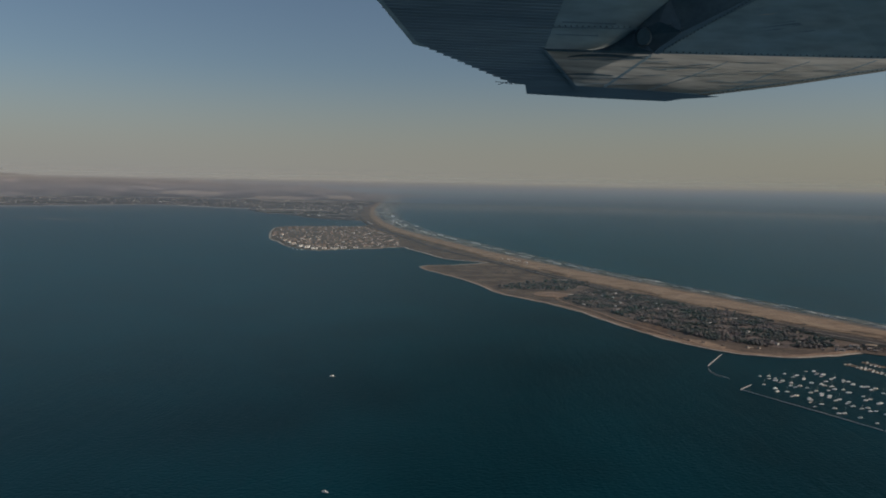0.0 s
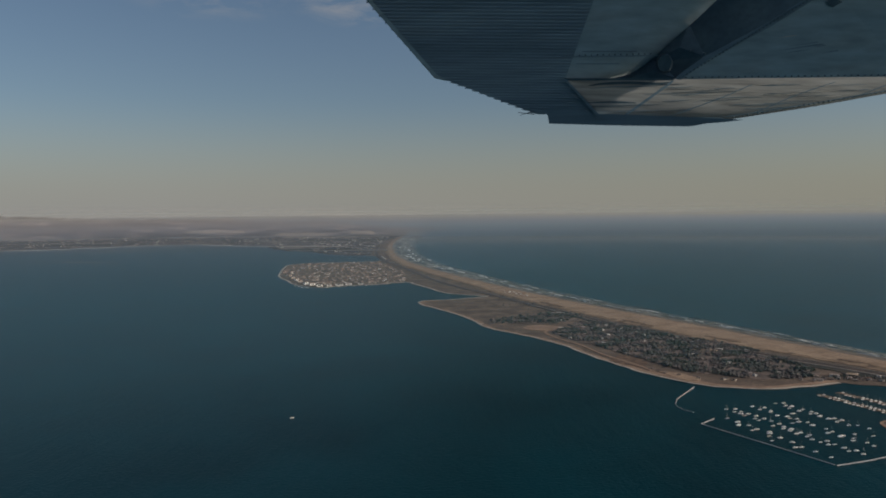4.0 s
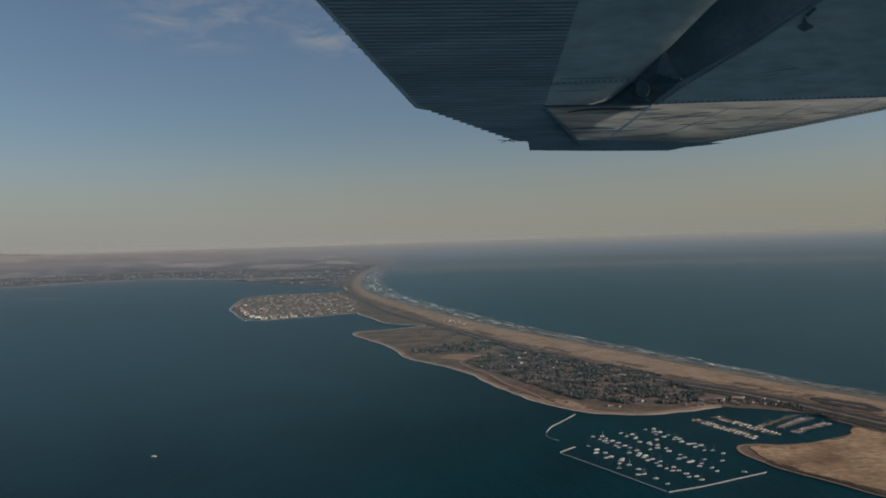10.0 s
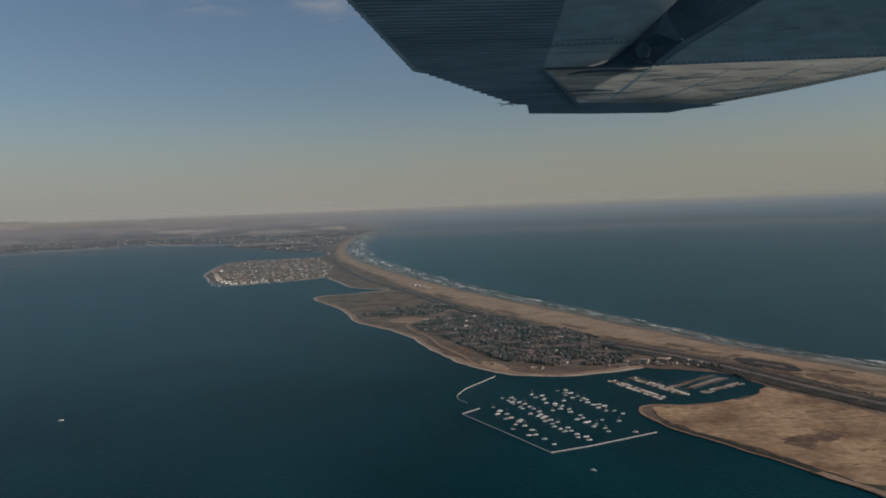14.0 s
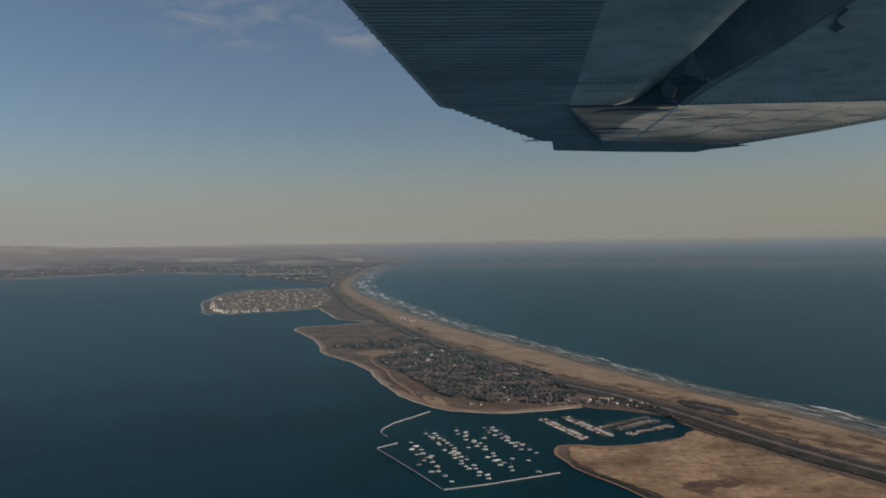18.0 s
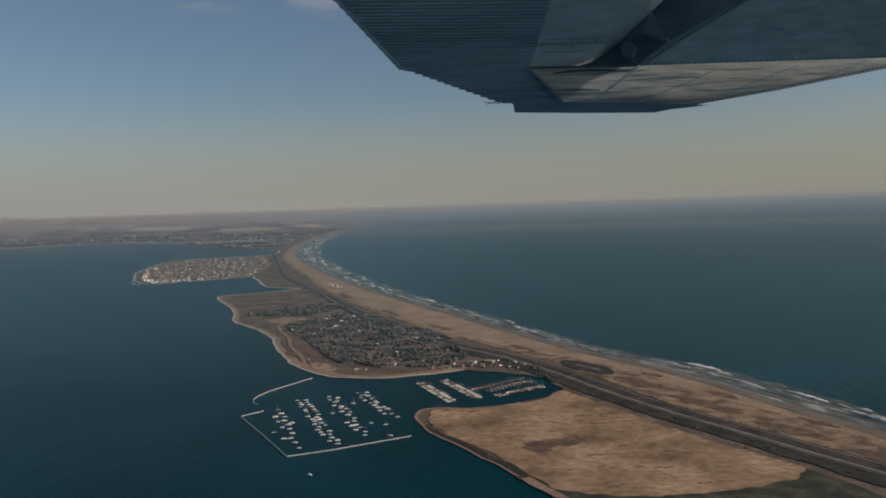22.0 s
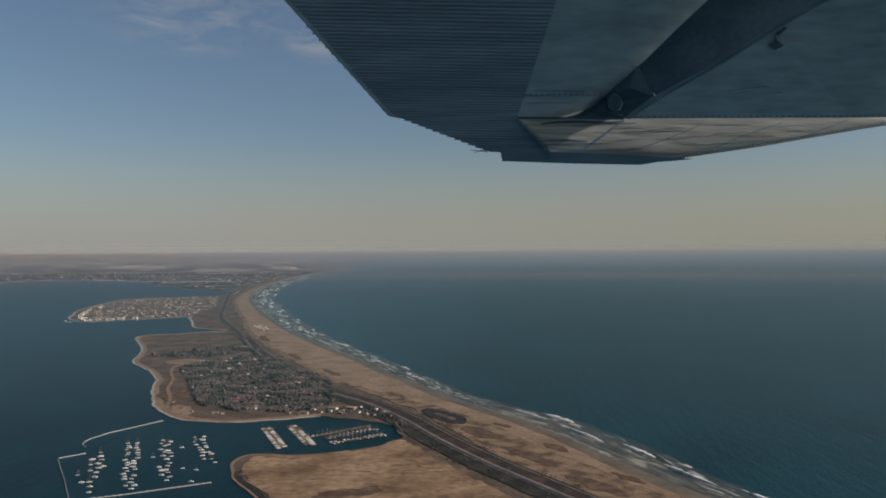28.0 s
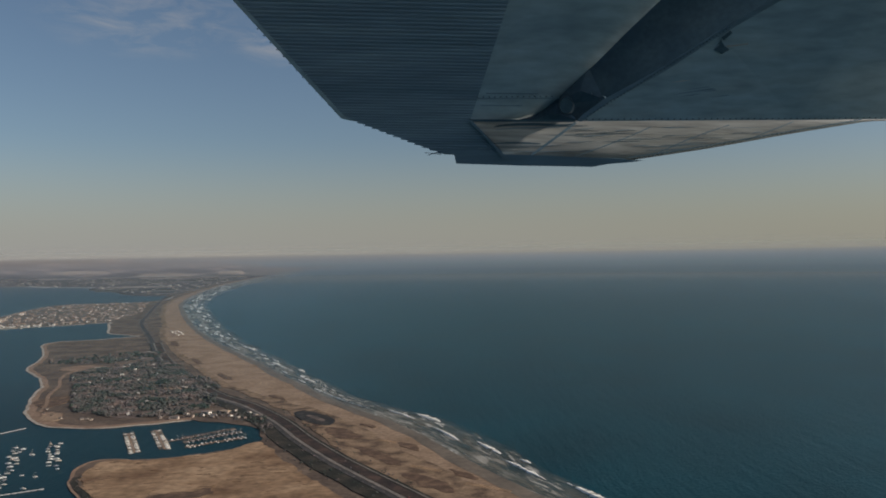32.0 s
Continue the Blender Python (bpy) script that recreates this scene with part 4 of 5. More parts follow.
def thicket(name, places, label, low=5, tall=12):
    """Many trees or bushes that nobody could count, as one joined piece."""
    verts, faces, n = [], [], 0
    bases = []
    for me in CROWNS:
        co = np.empty(len(me.vertices) * 3)
        me.vertices.foreach_get("co", co)
        bases.append((co.reshape(-1, 3), np.array([list(p.vertices) for p in me.polygons])))
    r = random.Random(len(places))
    for q in places:
        co, fa = bases[r.randrange(6)]
        s, a = r.uniform(low, tall) * R, r.uniform(0, 6.28)
        c, si = math.cos(a) * s, math.sin(a) * s
        pts = np.stack([co[:, 0] * c - co[:, 1] * si + q.x * K, co[:, 0] * si + co[:, 1] * c + q.y * K, co[:, 2] * s * 0.85 + LAND - 0.1 * s], 1)
        verts.append(pts)
        faces.append(fa + n)
        n += len(co)
    me = bpy.data.meshes.new(name)
    me.from_pydata(np.concatenate(verts).tolist(), [], np.concatenate(faces).tolist())
    me.materials.append(LEAFALL)
    return tagged(new(name, me), label, "trees", kind="stuff")


thicket("trees", wtree[230:] + gtree[40:], "dark grey-green trees filling the wooded quarter", 4, 9)
thicket("trees", spots(town, 420, 0.05, 14), "green garden trees between the town houses", 3, 6)
verge_spots = []
for q in road[30:200]:
    for _ in range(4):
        verge_spots.append(q + sided(road, road.index(q)) * random.choice((-1, 1)) * random.uniform(0.075, 0.12) + Vector((random.uniform(-0.05, 0.05), random.uniform(-0.05, 0.05))))
thicket("bushes", verge_spots, "low dark bushes along the highway verge", 1.5, 4)
bank = []
for q in west:
    s = sided(west, west.index(q))
    for _ in range(6):
        bank.append(q + s * random.uniform(0.02, 0.045) + Vector((random.uniform(-0.02, 0.02), random.uniform(-0.02, 0.02))))
thicket("bushes", bank, "dark brown brush along the bank of the spit", 1.0, 2.4)

head = [Vector(q) for q in ((0.8, 0.22), (1.0, 0.34), (1.3, 0.16), (1.42, -0.25), (1.36, -0.3), (1.28, -0.08), (1.1, 0.08))]
thicket("bushes", spots(head, 130, 0.018, 17), "dark bushes round the marina buildings", 3, 7)
scrubby = [Vector(q) for q in ((-1.6, 4.5), (-1.6, 4.75), (-1.0, 5.1), (-0.6, 4.6), (-0.2, 3.6), (-0.9, 3.15), (-1.1, 2.9))]
thicket("bushes", spots(scrubby, 160, 0.03, 18), "scattered low scrub on the brown headland", 2, 4)

# ---- the waterfront town ----
TOWN_LABEL = "cream stucco house with a brown tiled roof"
k = 0
tr = random.Random(5)
townspots = spots(town, 300, 0.09, 21)
verts, faces = [], []
for q in townspots[150:]:
    w, d, h, a = tr.uniform(7, 15) * R, tr.uniform(4, 6) * R, tr.uniform(2.6, 4.2) * R, radians(tr.choice((8, 98, 30)))
    n, ca, sa = len(verts), math.cos(a), math.sin(a)
    ring = ((-w, -d, 0), (w, -d, 0), (w, d, 0), (-w, d, 0), (-w, -d, h), (w, -d, h), (w, d, h), (-w, d, h), (-w * 0.5, 0, h * 1.35), (w * 0.5, 0, h * 1.35))
    verts += [(q.x * K + x * ca - y * sa, q.y * K + x * sa + y * ca, LAND + 0.05 + z) for x, y, z in ring]
    faces += [tuple(n + i for i in f) for f in ((0, 1, 5, 4), (1, 2, 6, 5), (2, 3, 7, 6), (3, 0, 4, 7), (4, 5, 9, 8), (5, 6, 9), (6, 7, 8, 9), (7, 4, 8))]
me = bpy.data.meshes.new("town_houses")
me.from_pydata(verts, [], faces)
me.materials.append(surface("town_house_wall", [(0.19, 0.12, 0.092), (0.34, 0.245, 0.195), (0.72, 0.62, 0.54)], 3, spread=(0.36, 0.66)))
tagged(new("town_houses", me), "closely built brown-roofed houses of the waterfront town", "houses", kind="stuff")
for q in townspots[:150]:
    house(q.x, q.y, tr.choice((8, 98, 30, 120)) + tr.uniform(-6, 6), tr.choice(((18, 10, 3.4, 1.6), (26, 11, 3.6, 1.8), (13, 10, 4.2, 1.6))), ROOF, TOWN_LABEL, "town houses", WHITEWALL if tr.random() < 0.12 else WALL)
CONDO = [(36, 14, 11, 3), (28, 14, 9, 3), (44, 15, 10, 3)]
for k, (x, y, a) in enumerate(((-3.35, 6.86, 20), (-3.22, 6.92, 15), (-3.08, 6.99, 10), (-2.95, 7.07, 5), (-2.78, 7.16, 5), (-3.5, 7.08, 60), (-3.62, 7.25, 62),
                               (-3.9, 7.95, 65), (-4.05, 8.4, 68), (-3.78, 7.6, 62), (-3.45, 7.5, 20), (-3.3, 7.35, 15), (-3.6, 7.9, 30), (-4.2, 8.9, 66), (-3.15, 7.3, 10), (-4.3, 9.6, 75), (-3.7, 8.6, 20), (-2.62, 7.3, 3), (-2.35, 7.55, 0), (-2.2, 7.75, 0), (-3.2, 8.6, 10), (-3.6, 9.2, 0), (-2.9, 9.5, 10))):
    house(x, y, a, CONDO[k % 3], ROOF if k % 2 else GREYROOF, "large pale apartment block on the waterfront", "waterfront apartment blocks", WHITEWALL if k < 8 else WALL)

# clubhouse and sheds beside the docks
for k, (x, y, a) in enumerate(((1.0, 0.20, -30), (0.93, 0.20, -20), (0.86, 0.17, -10), (1.1, 0.17, -35), (1.15, 0.12, -40), (1.2, 0.08, -45), (0.94, 0.27, -30), (1.0, 0.14, -25),
                               (1.25, 0.17, -50), (1.2, 0.24, -45), (0.78, 0.14, -5), (1.3, 0.05, -50), (0.82, 0.26, -20), (1.1, 0.32, -40))):
    house(x, y, a, SIZES[(k + 1) % 4], GREYROOF if k % 3 else ROOF, "pale marina building beside the docks", "marina buildings", WHITEWALL if k % 3 == 0 else WALL)
house(1.05, 0.275, -28, (26, 14, 5, 3), CLUBROOF, "large tan-roofed marina clubhouse", "marina buildings", WALL)
# long sheds behind the grove
for x, y, a, long in ((-0.33, 3.48, -15, 44), (-0.44, 2.42, 25, 34), (-0.40, 2.92, 20, 22), (0.56, 1.25, -30, 18)):
    house(x, y, a, (long, 9, 4, 1.2), PALEROOF, "long pale-roofed shed behind the trees", "long sheds", COTTAGE)
# huts on the bay beach and vehicles on the lots
for k, (x, y) in enumerate(((0.09, 0.24), (0.0, 0.34), (0.23, 0.20), (0.29, 0.18), (0.69, 0.17), (-0.12, 0.55), (0.255, 0.21), (-0.07, 0.40))):
    house(x, y, 15 * k, (8, 7, 3.5, 1.5), GREYROOF, "small white beach hut on the bay sand", "beach huts")


def camper(x, y, turn):
    ob = empty("camper_van", x * K, y * K, LAND + 0.14, turn)
    part("body", boxes((-0.45, 0.30, -0.14, 0.14, 0.06, 0.36, 0.02), (0.30, 0.5, -0.13, 0.13, 0.06, 0.22, 0.02)), GEL, ob)
    part("windscreen", boxes((0.30, 0.345, -0.11, 0.11, 0.23, 0.32)), PANE, ob)
    for sx in (-0.28, 0.32):
        for sy in (-0.14, 0.14):
            bm = bmesh.new()
            rod(bm, (sx, sy - 0.02, 0.06), (sx, sy + 0.02, 0.06), 0.06, 0.06, 8)
            part("wheel", bm, ASPHALT, ob)
    return tagged(ob, "white camper van parked by the beach", "camper van", "campers on the beach lot")


first = camper(-0.66, 5.72, 70)
for k in range(15):
    t = (k % 8) / 8 + random.uniform(-0.05, 0.05)
    copy_thing(first, pose((-0.72 + 0.26 * t + (0.08 if k > 7 else 0) + random.uniform(-0.015, 0.015)) * K, (5.75 - 0.62 * t) * K, LAND + 0.14, 0, 0, 70 + random.uniform(-25, 25)))


# brush fences across the dunes
for x, y, n, w in ((2.14, -1.08, 11, 0.013), (2.36, -1.38, 14, 0.016), (1.99, -0.56, 8, 0.012)):
    ob = empty("dune_fence", x * K, y * K, LAND + 0.08, -40)
    for k in range(n):
        part("brush_row", boxes((k * 0.62 - 0.07, k * 0.62 + 0.07, -w * K, w * K, 0, 0.07, 0.03)), DRYGRASS, ob)
    tagged(ob, "row of low brush fences across the dunes", "fence", "dune fences")


def car(x, y, turn):
    ob = empty("car", x * K, y * K, LAND + 0.17, turn)
    part("body", boxes((-0.22, 0.22, -0.09, 0.09, 0.03, 0.09, 0.01)), CARPAINT, ob)
    part("cabin", boxes((-0.13, 0.09, -0.08, 0.08, 0.09, 0.15, 0.03)), PANE, ob)
    for sx in (-0.14, 0.14):
        for sy in (-0.085, 0.085):
            bm = bmesh.new()
            rod(bm, (sx, sy - 0.012, 0.033), (sx, sy + 0.012, 0.033), 0.034, 0.034, 8)
            part("wheel", bm, ASPHALT, ob)
    return tagged(ob, "car driving on the strand highway", "car", "cars on the highway")


CARPAINT = surface("car_paint", [(0.6, 0.6, 0.58), (0.05, 0.05, 0.06), (0.3, 0.3, 0.32), (0.25, 0.04, 0.03), (0.7, 0.7, 0.7)], 1, rough=0.5, each=True, spread=(0, 1), spec=0.3)
lead = None
for k in (44, 51, 63, 72, 85, 91, 104, 118, 127, 140):
    q, s = road[k], sided(road, k)
    side = 0.022 if k % 2 else -0.035
    turn = math.degrees(math.atan2(s.x, -s.y)) + (0 if k % 2 else 180)
    at = (q.x + s.x * side, q.y + s.y * side)
    if lead is None:
        lead = car(*at, turn)
    else:
        copy_thing(lead, pose(at[0] * K, at[1] * K, LAND + 0.17, 0, 0, turn))


# ---- boats ----
def hull(bm, length, beam, free, draft=0.05):
    rows = []
    for t, w in ((-0.5, 0.72), (-0.3, 0.95), (0.0, 1.0), (0.25, 0.78), (0.42, 0.36), (0.5, 0.02)):
        sheer = free * (1 + 0.35 * max(0, t))
        x = t * length
        rows.append([bm.verts.new((x, s * beam / 2 * w * m, z)) for s, m, z in ((-1, 1, sheer), (-1, 0.8, 0.02), (0, 1, -draft), (1, 0.8, 0.02), (1, 1, sheer))])
    for a, b in zip(rows, rows[1:]):
        for i in range(4):
            bm.faces.new((a[i], b[i], b[i + 1], a[i + 1]))
    for r in (rows[0], rows[-1][::-1]):
        bm.faces.new(r)
    bmesh.ops.recalc_face_normals(bm, faces=bm.faces)
    deck = bmesh.new()
    for a, b in zip(rows, rows[1:]):
        deck.faces.new([deck.verts.new(Vector((v.co.x, v.co.y * 0.95, v.co.z + 0.004))) for v in (a[0], b[0], b[4], a[4])])
    return bm, deck


def sailboat(length, paint, cover):
    ob = empty("sailboat")
    L = length * R
    bm, deck = hull(bmesh.new(), L, L * 0.34, L * 0.13)
    part("hull", bm, paint, ob)
    part("deck", deck, GEL, ob)
    cabin = part("cabin", boxes((-L * 0.12, L * 0.22, -L * 0.08, L * 0.08, L * 0.13, L * 0.19, L * 0.02)), GEL, ob)
    part("window_band", boxes((-L * 0.06, L * 0.16, -L * 0.079, L * 0.079, L * 0.148, L * 0.165)), PANE, cabin)
    bm = bmesh.new()
    rod(bm, (L * 0.08, 0, L * 0.12), (L * 0.08, 0, L * 1.3), L * 0.014, L * 0.009)
    part("mast", bm, ALLOY, ob)
    bm = bmesh.new()
    rod(bm, (L * 0.08, 0, L * 0.27), (-L * 0.36, 0, L * 0.25), L * 0.024, L * 0.016)
    part("boom_cover", bm, CANVAS, ob)
    bm = bmesh.new()
    for end in ((L * 0.49, 0, L * 0.14), (-L * 0.49, 0, L * 0.12)):
        rod(bm, (L * 0.08, 0, L * 1.22), end, L * 0.003, L * 0.003, 3)
    part("rigging", bm, ALLOY, ob)
    return tagged(ob, "white sailboat with bare mast and furled sail at its mooring", "sailboat", "moored boats")


def cruiser(length, paint, two_decks):
    ob = empty("motor_cruiser")
    L = length * R
    bm, deck = hull(bmesh.new(), L, L * 0.38, L * 0.15)
    part("hull", bm, paint, ob)
    part("deck", deck, GEL, ob)
    deckhouse = part("deckhouse", boxes((-L * 0.28, L * 0.18, -L * 0.13, L * 0.13, L * 0.13, L * 0.215, L * 0.025)), GEL, ob)
    part("window_band", boxes((-L * 0.22, L * 0.165, -L * 0.128, L * 0.128, L * 0.165, L * 0.195)), PANE, deckhouse)
    if two_decks:
        part("flybridge", boxes((-L * 0.2, L * 0.05, -L * 0.10, L * 0.10, L * 0.21, L * 0.265, L * 0.02)), GEL, ob)
        part("canopy", boxes((-L * 0.2, L * 0.02, -L * 0.10, L * 0.10, L * 0.33, L * 0.345)), CANVAS, ob)
    return tagged(ob, "white motor cruiser with a deckhouse at its mooring", "motor boat", "moored boats")


FLEET = [sailboat(9.5, GEL, False), cruiser(9.5, GEL, True), sailboat(8.0, GEL, True), cruiser(7.5, GEL, False), sailboat(9.5, DARKHULL, False), cruiser(11, GEL, True)]
WAIT = [(0.30, -0.62), (0.05, -0.95), (0.22, -0.80), (0.42, -1.00), (0.0, -1.1), (0.36, -0.47)]
for ob, (x, y) in zip(FLEET, WAIT):
    ob.matrix_basis = pose(x * K, y * K, 0.0, 0, 0, 8)
br = random.Random(9)


def berth(x, y, turn, pick=None):
    ob = FLEET[br.choice((0, 1, 2, 3, 0, 2, 5, 1, 4)) if pick is None else pick]
    return copy_thing(ob, pose(x * K, y * K, 0.0, 0, 0, turn))


MOORINGS = [((-0.06, -0.70), (0.14, -1.34), 10), ((0.00, -0.52), (0.26, -1.26), 17), ((0.05, -0.52), (0.31, -1.30), 17), ((0.155, -0.46), (0.36, -1.10), 11),
            ((0.20, -0.50), (0.42, -1.19), 13), ((0.29, -0.41), (0.47, -0.84), 9), ((0.335, -0.40), (0.53, -0.90), 12)]
for (x0, y0), (x1, y1), n in MOORINGS:
    for k in range(n):
        t = k / (n - 1)
        if br.random() < 0.1:
            continue
        berth(x0 + (x1 - x0) * t + br.uniform(-0.012, 0.012), y0 + (y1 - y0) * t + br.uniform(-0.008, 0.008), 8 + br.uniform(-8, 8) + (180 if br.random() < 0.3 else 0))
for x, y in ((-0.02, -0.92), (0.06, -1.2), (-0.05, -0.83), (0.49, -1.03), (0.52, -1.21), (0.02, -1.02)):
    berth(x, y, br.uniform(-10, 25))


# ---- docks ----
def dock(a, b, fingers, reach, label, both_sides=True):
    a, b = Vector(a), Vector(b)
    d = (b - a).normalized()
    turn = math.degrees(math.atan2(d.y, d.x))
    long = (b - a).length * K
    ob = empty("dock", a.x * K, a.y * K, 0.06, turn)
    part("walkway", boxes((0, long, -1.4 * R, 1.4 * R, 0, 0.06)), TIMBER, ob)
    for k in range(fingers):
        x = long * (k + 0.5) / fingers
        for s in ((-1, 1) if both_sides else (1,)):
            part("finger", boxes((x - 0.6 * R, x + 0.6 * R, min(s * 1.4 * R, s * reach * R), max(s * 1.4 * R, s * reach * R), 0, 0.05)), TIMBER, ob)
            bm = bmesh.new()
            rod(bm, (x, s * reach * R, -0.4), (x, s * reach * R, 0.3), 0.03, 0.03)
            part("pile", bm, BARK, ob)
            if br.random() < 0.72:
                c = a * K + Vector((d.x * (x + 0.28), d.y * (x + 0.28))) + Vector((-d.y, d.x)) * s * (reach * 0.5 + 1.5) * R
                berth(c.x / K, c.y / K, turn + 90 * s + br.choice((0, 180)), br.choice((0, 2, 0, 3, 2, 2, 0, 1)))
    return tagged(ob, label, "dock", "marina docks")


dock((0.625, -0.20), (0.80, -0.655), 19, 11, "long timber dock lined with boats")
dock((0.755, -0.15), (0.93, -0.60), 18, 11, "long timber dock lined with boats")
dock((0.885, -0.45), (1.20, -0.19), 14, 9, "timber dock crossing the basin", False)
dock((0.985, -0.46), (1.235, -0.25), 12, 8, "timber dock with covered berths")
dock((1.02, -0.57), (1.285, -0.39), 13, 9, "outer timber dock lined with boats")
# covered berths: low grey roofs on posts
for a, b in (((0.96, -0.40), (1.2, -0.215)), ((0.99, -0.50), (1.25, -0.30))):
    a, b = Vector(a), Vector(b)
    d = b - a
    ob = empty("boat_shelter", a.x * K, a.y * K, 0.0, math.degrees(math.atan2(d.y, d.x)))
    long = d.length * K
    part("roof", boxes((0, long, -0.35, 0.35, 0.52, 0.56)), GREYROOF, ob)
    for k in range(9):
        for s in (-0.32, 0.32):
            bm = bmesh.new()
            rod(bm, (long * (k + 0.5) / 9, s, -0.2), (long * (k + 0.5) / 9, s, 0.53), 0.025, 0.025, 5)
            part("post", bm, ALLOY, ob)
    tagged(ob, "low grey roof over covered boat berths", "boat shelter", "boat shelters")


# ---- floating breakwater ----
def breakwater(points, count, label):
    line = [Vector(p) for p in points]
    total = sum((b - a).length for a, b in zip(line, line[1:]))
    ob = empty("breakwater", line[0].x * K, line[0].y * K, 0.0)
    step = total / count
    for k in range(count):
        s, seg = (k + 0.5) * step, 0
        while seg < len(line) - 2 and s > (line[seg + 1] - line[seg]).length:
            s -= (line[seg + 1] - line[seg]).length
            seg += 1
        d = (line[seg + 1] - line[seg]).normalized()
        c = (line[seg] + d * s - line[0]) * K
        h = step * K * 0.46
        ob2 = part("float", boxes((-h, h, -0.55 * R, 0.55 * R, -0.05, 0.16 + 0.02 * br.random(), 0.02)), CONCRETE, ob)
        ob2.matrix_basis = pose(c.x, c.y, 0, 0, 0, math.degrees(math.atan2(d.y, d.x)) + br.uniform(-0.6, 0.6))
    return tagged(ob, label, "breakwater", "floating breakwaters")


breakwater([(0.12, -1.45), (0.29, -1.385), (0.61, -1.225)], 22, "long pale concrete floating breakwater")
breakwater([(-0.22, -0.81), (-0.03, -1.16), (0.115, -1.44)], 28, "pale concrete floating breakwater along the moorings")
breakwater([(-0.13, -0.71), (-0.22, -0.80)], 6, "short pale floating breakwater at the harbour mouth")
breakwater([(-0.005, 0.015), (-0.19, -0.28), (-0.232, -0.40), (-0.24, -0.46), (-0.225, -0.53), (-0.19, -0.58)], 26, "bent pale floating breakwater off the beach")

# boats out on the bay
for (x, y, a) in ((0.25, -1.68, -40), (-2.1, -2.14, -25), (-2.25, -0.63, 10)):
    ob = berth(x, y, a, 1)
    tagged(ob, "white motor boat out on the open bay")

for x, y, a in ((-3.5, 6.66, 30), (-3.58, 6.72, 25), (-3.22, 6.72, 15), (-3.05, 6.80, 200), (-2.85, 6.90, 20), (-3.66, 6.86, 60), (-2.68, 6.97, 10), (-3.74, 7.0, 70)):
    ob = berth(x, y, a, 5 if x < -3 else 1)
    tagged(ob, "white motor cruiser moored off the town waterfront")

# ---- far town, hills and islands ----
fr = random.Random(31)
verts, faces = [], []
for _ in range(4200):
    q = Vector((-fr.uniform(3.6, 40), fr.uniform(16, 52)))
    if not inside(q, plain):
        continue
    w, d, h = fr.uniform(0.015, 0.045) * K, fr.uniform(0.015, 0.04) * K, fr.uniform(0.01, 0.025) * K
    x, y, n = q.x * K, q.y * K, len(verts)
    verts += [(x + a * w, y + b * d, z) for z in (LAND, LAND + h) for a, b in ((-1, -1), (1, -1), (1, 1), (-1, 1))]
    faces += [tuple(n + i for i in f) for f in ((4, 5, 6, 7), (0, 1, 5, 4), (1, 2, 6, 5), (2, 3, 7, 6), (3, 0, 4, 7))]
me = bpy.data.meshes.new("far_town")
me.from_pydata(verts, [], faces)
me.materials.append(surface("far_town_wall", [(0.16, 0.13, 0.115), (0.34, 0.28, 0.23), (0.75, 0.69, 0.6)], 26, spread=(0.34, 0.66)))
tagged(new("far_town", me), "pale low houses of the far mainland town", "town", kind="stuff")


def range_of_hills(name, x0, x1, y0, y1, tall, seed, label, rough=0.07, material=HILL):
    bm = bmesh.new()
    nx, ny = 150, 10
    grid = []
    for j in range(ny + 1):
        row = []
        for i in range(nx + 1):
            x, y = x0 + (x1 - x0) * i / nx, y0 + (y1 - y0) * j / ny
            edge = min(1.0, 6 * min(i / nx, 1 - i / nx)) ** 0.6 * math.sin(math.pi * j / ny) ** 0.8
            h = tall * edge * (0.86 + rough * noise.noise(Vector((x * 0.06, y * 0.06, seed))) + rough * 0.6 * noise.noise(Vector((x * 0.3, y * 0.3, seed))) + 0.22 * noise.noise(Vector((x * 1.3, y * 0.9, seed))) + 0.14 * noise.noise(Vector((x * 3.1, y * 2.0, seed))))
            row.append(bm.verts.new((x * K, y * K, max(0, h) * K - 0.2)))
        grid.append(row)
    for a, b in zip(grid, grid[1:]):
        for i in range(nx):
            bm.faces.new((a[i], a[i + 1], b[i + 1], b[i]))
    return tagged(obj(name, bm, material, smooth=True), label, "hills", kind="structure")


# low ridges one behind the other, wooded, built over or bare
for k, (x0, x1, y, tall) in enumerate(((-32, -5.2, 37.2, 0.22), (-20, -4.9, 39.6, 0.30), (-38, -8.0, 40.8, 0.40), (-30, -4.8, 43.5, 0.50), (-44, -12.0, 46.0, 0.60),
                                      (-36, -5.0, 48.5, 0.70), (-46, -5.4, 52.5, 0.80), (-70, -10.0, 58.0, 1.02), (-110, -27.0, 64.0, 1.30))):
    range_of_hills("hills", x0, x1, y, y + (4.5 if y < 60 else 12), tall, 1.7 + 2.3 * k, "low hazy brown ridge of the far mainland", 0.2)
range_of_hills("bluffs", -10.9, -8.0, 36.4, 38.0, 0.28, 2.2, "pale bare bluffs below the coastal hills", 0.5, PALE)
range_of_hills("bluffs", -7.1, -5.6, 38.0, 39.4, 0.28, 3.1, "pale bare bluffs below the coastal hills", 0.5, PALE)
range_of_hills("bluffs", -16.5, -12.5, 38.4, 40.0, 0.28, 4.4, "pale bare bluffs below the coastal hills", 0.5, PALE)
range_of_hills("island", 27, 35, 88, 94, 0.98, 9.1, "faint hazy island far out at sea")

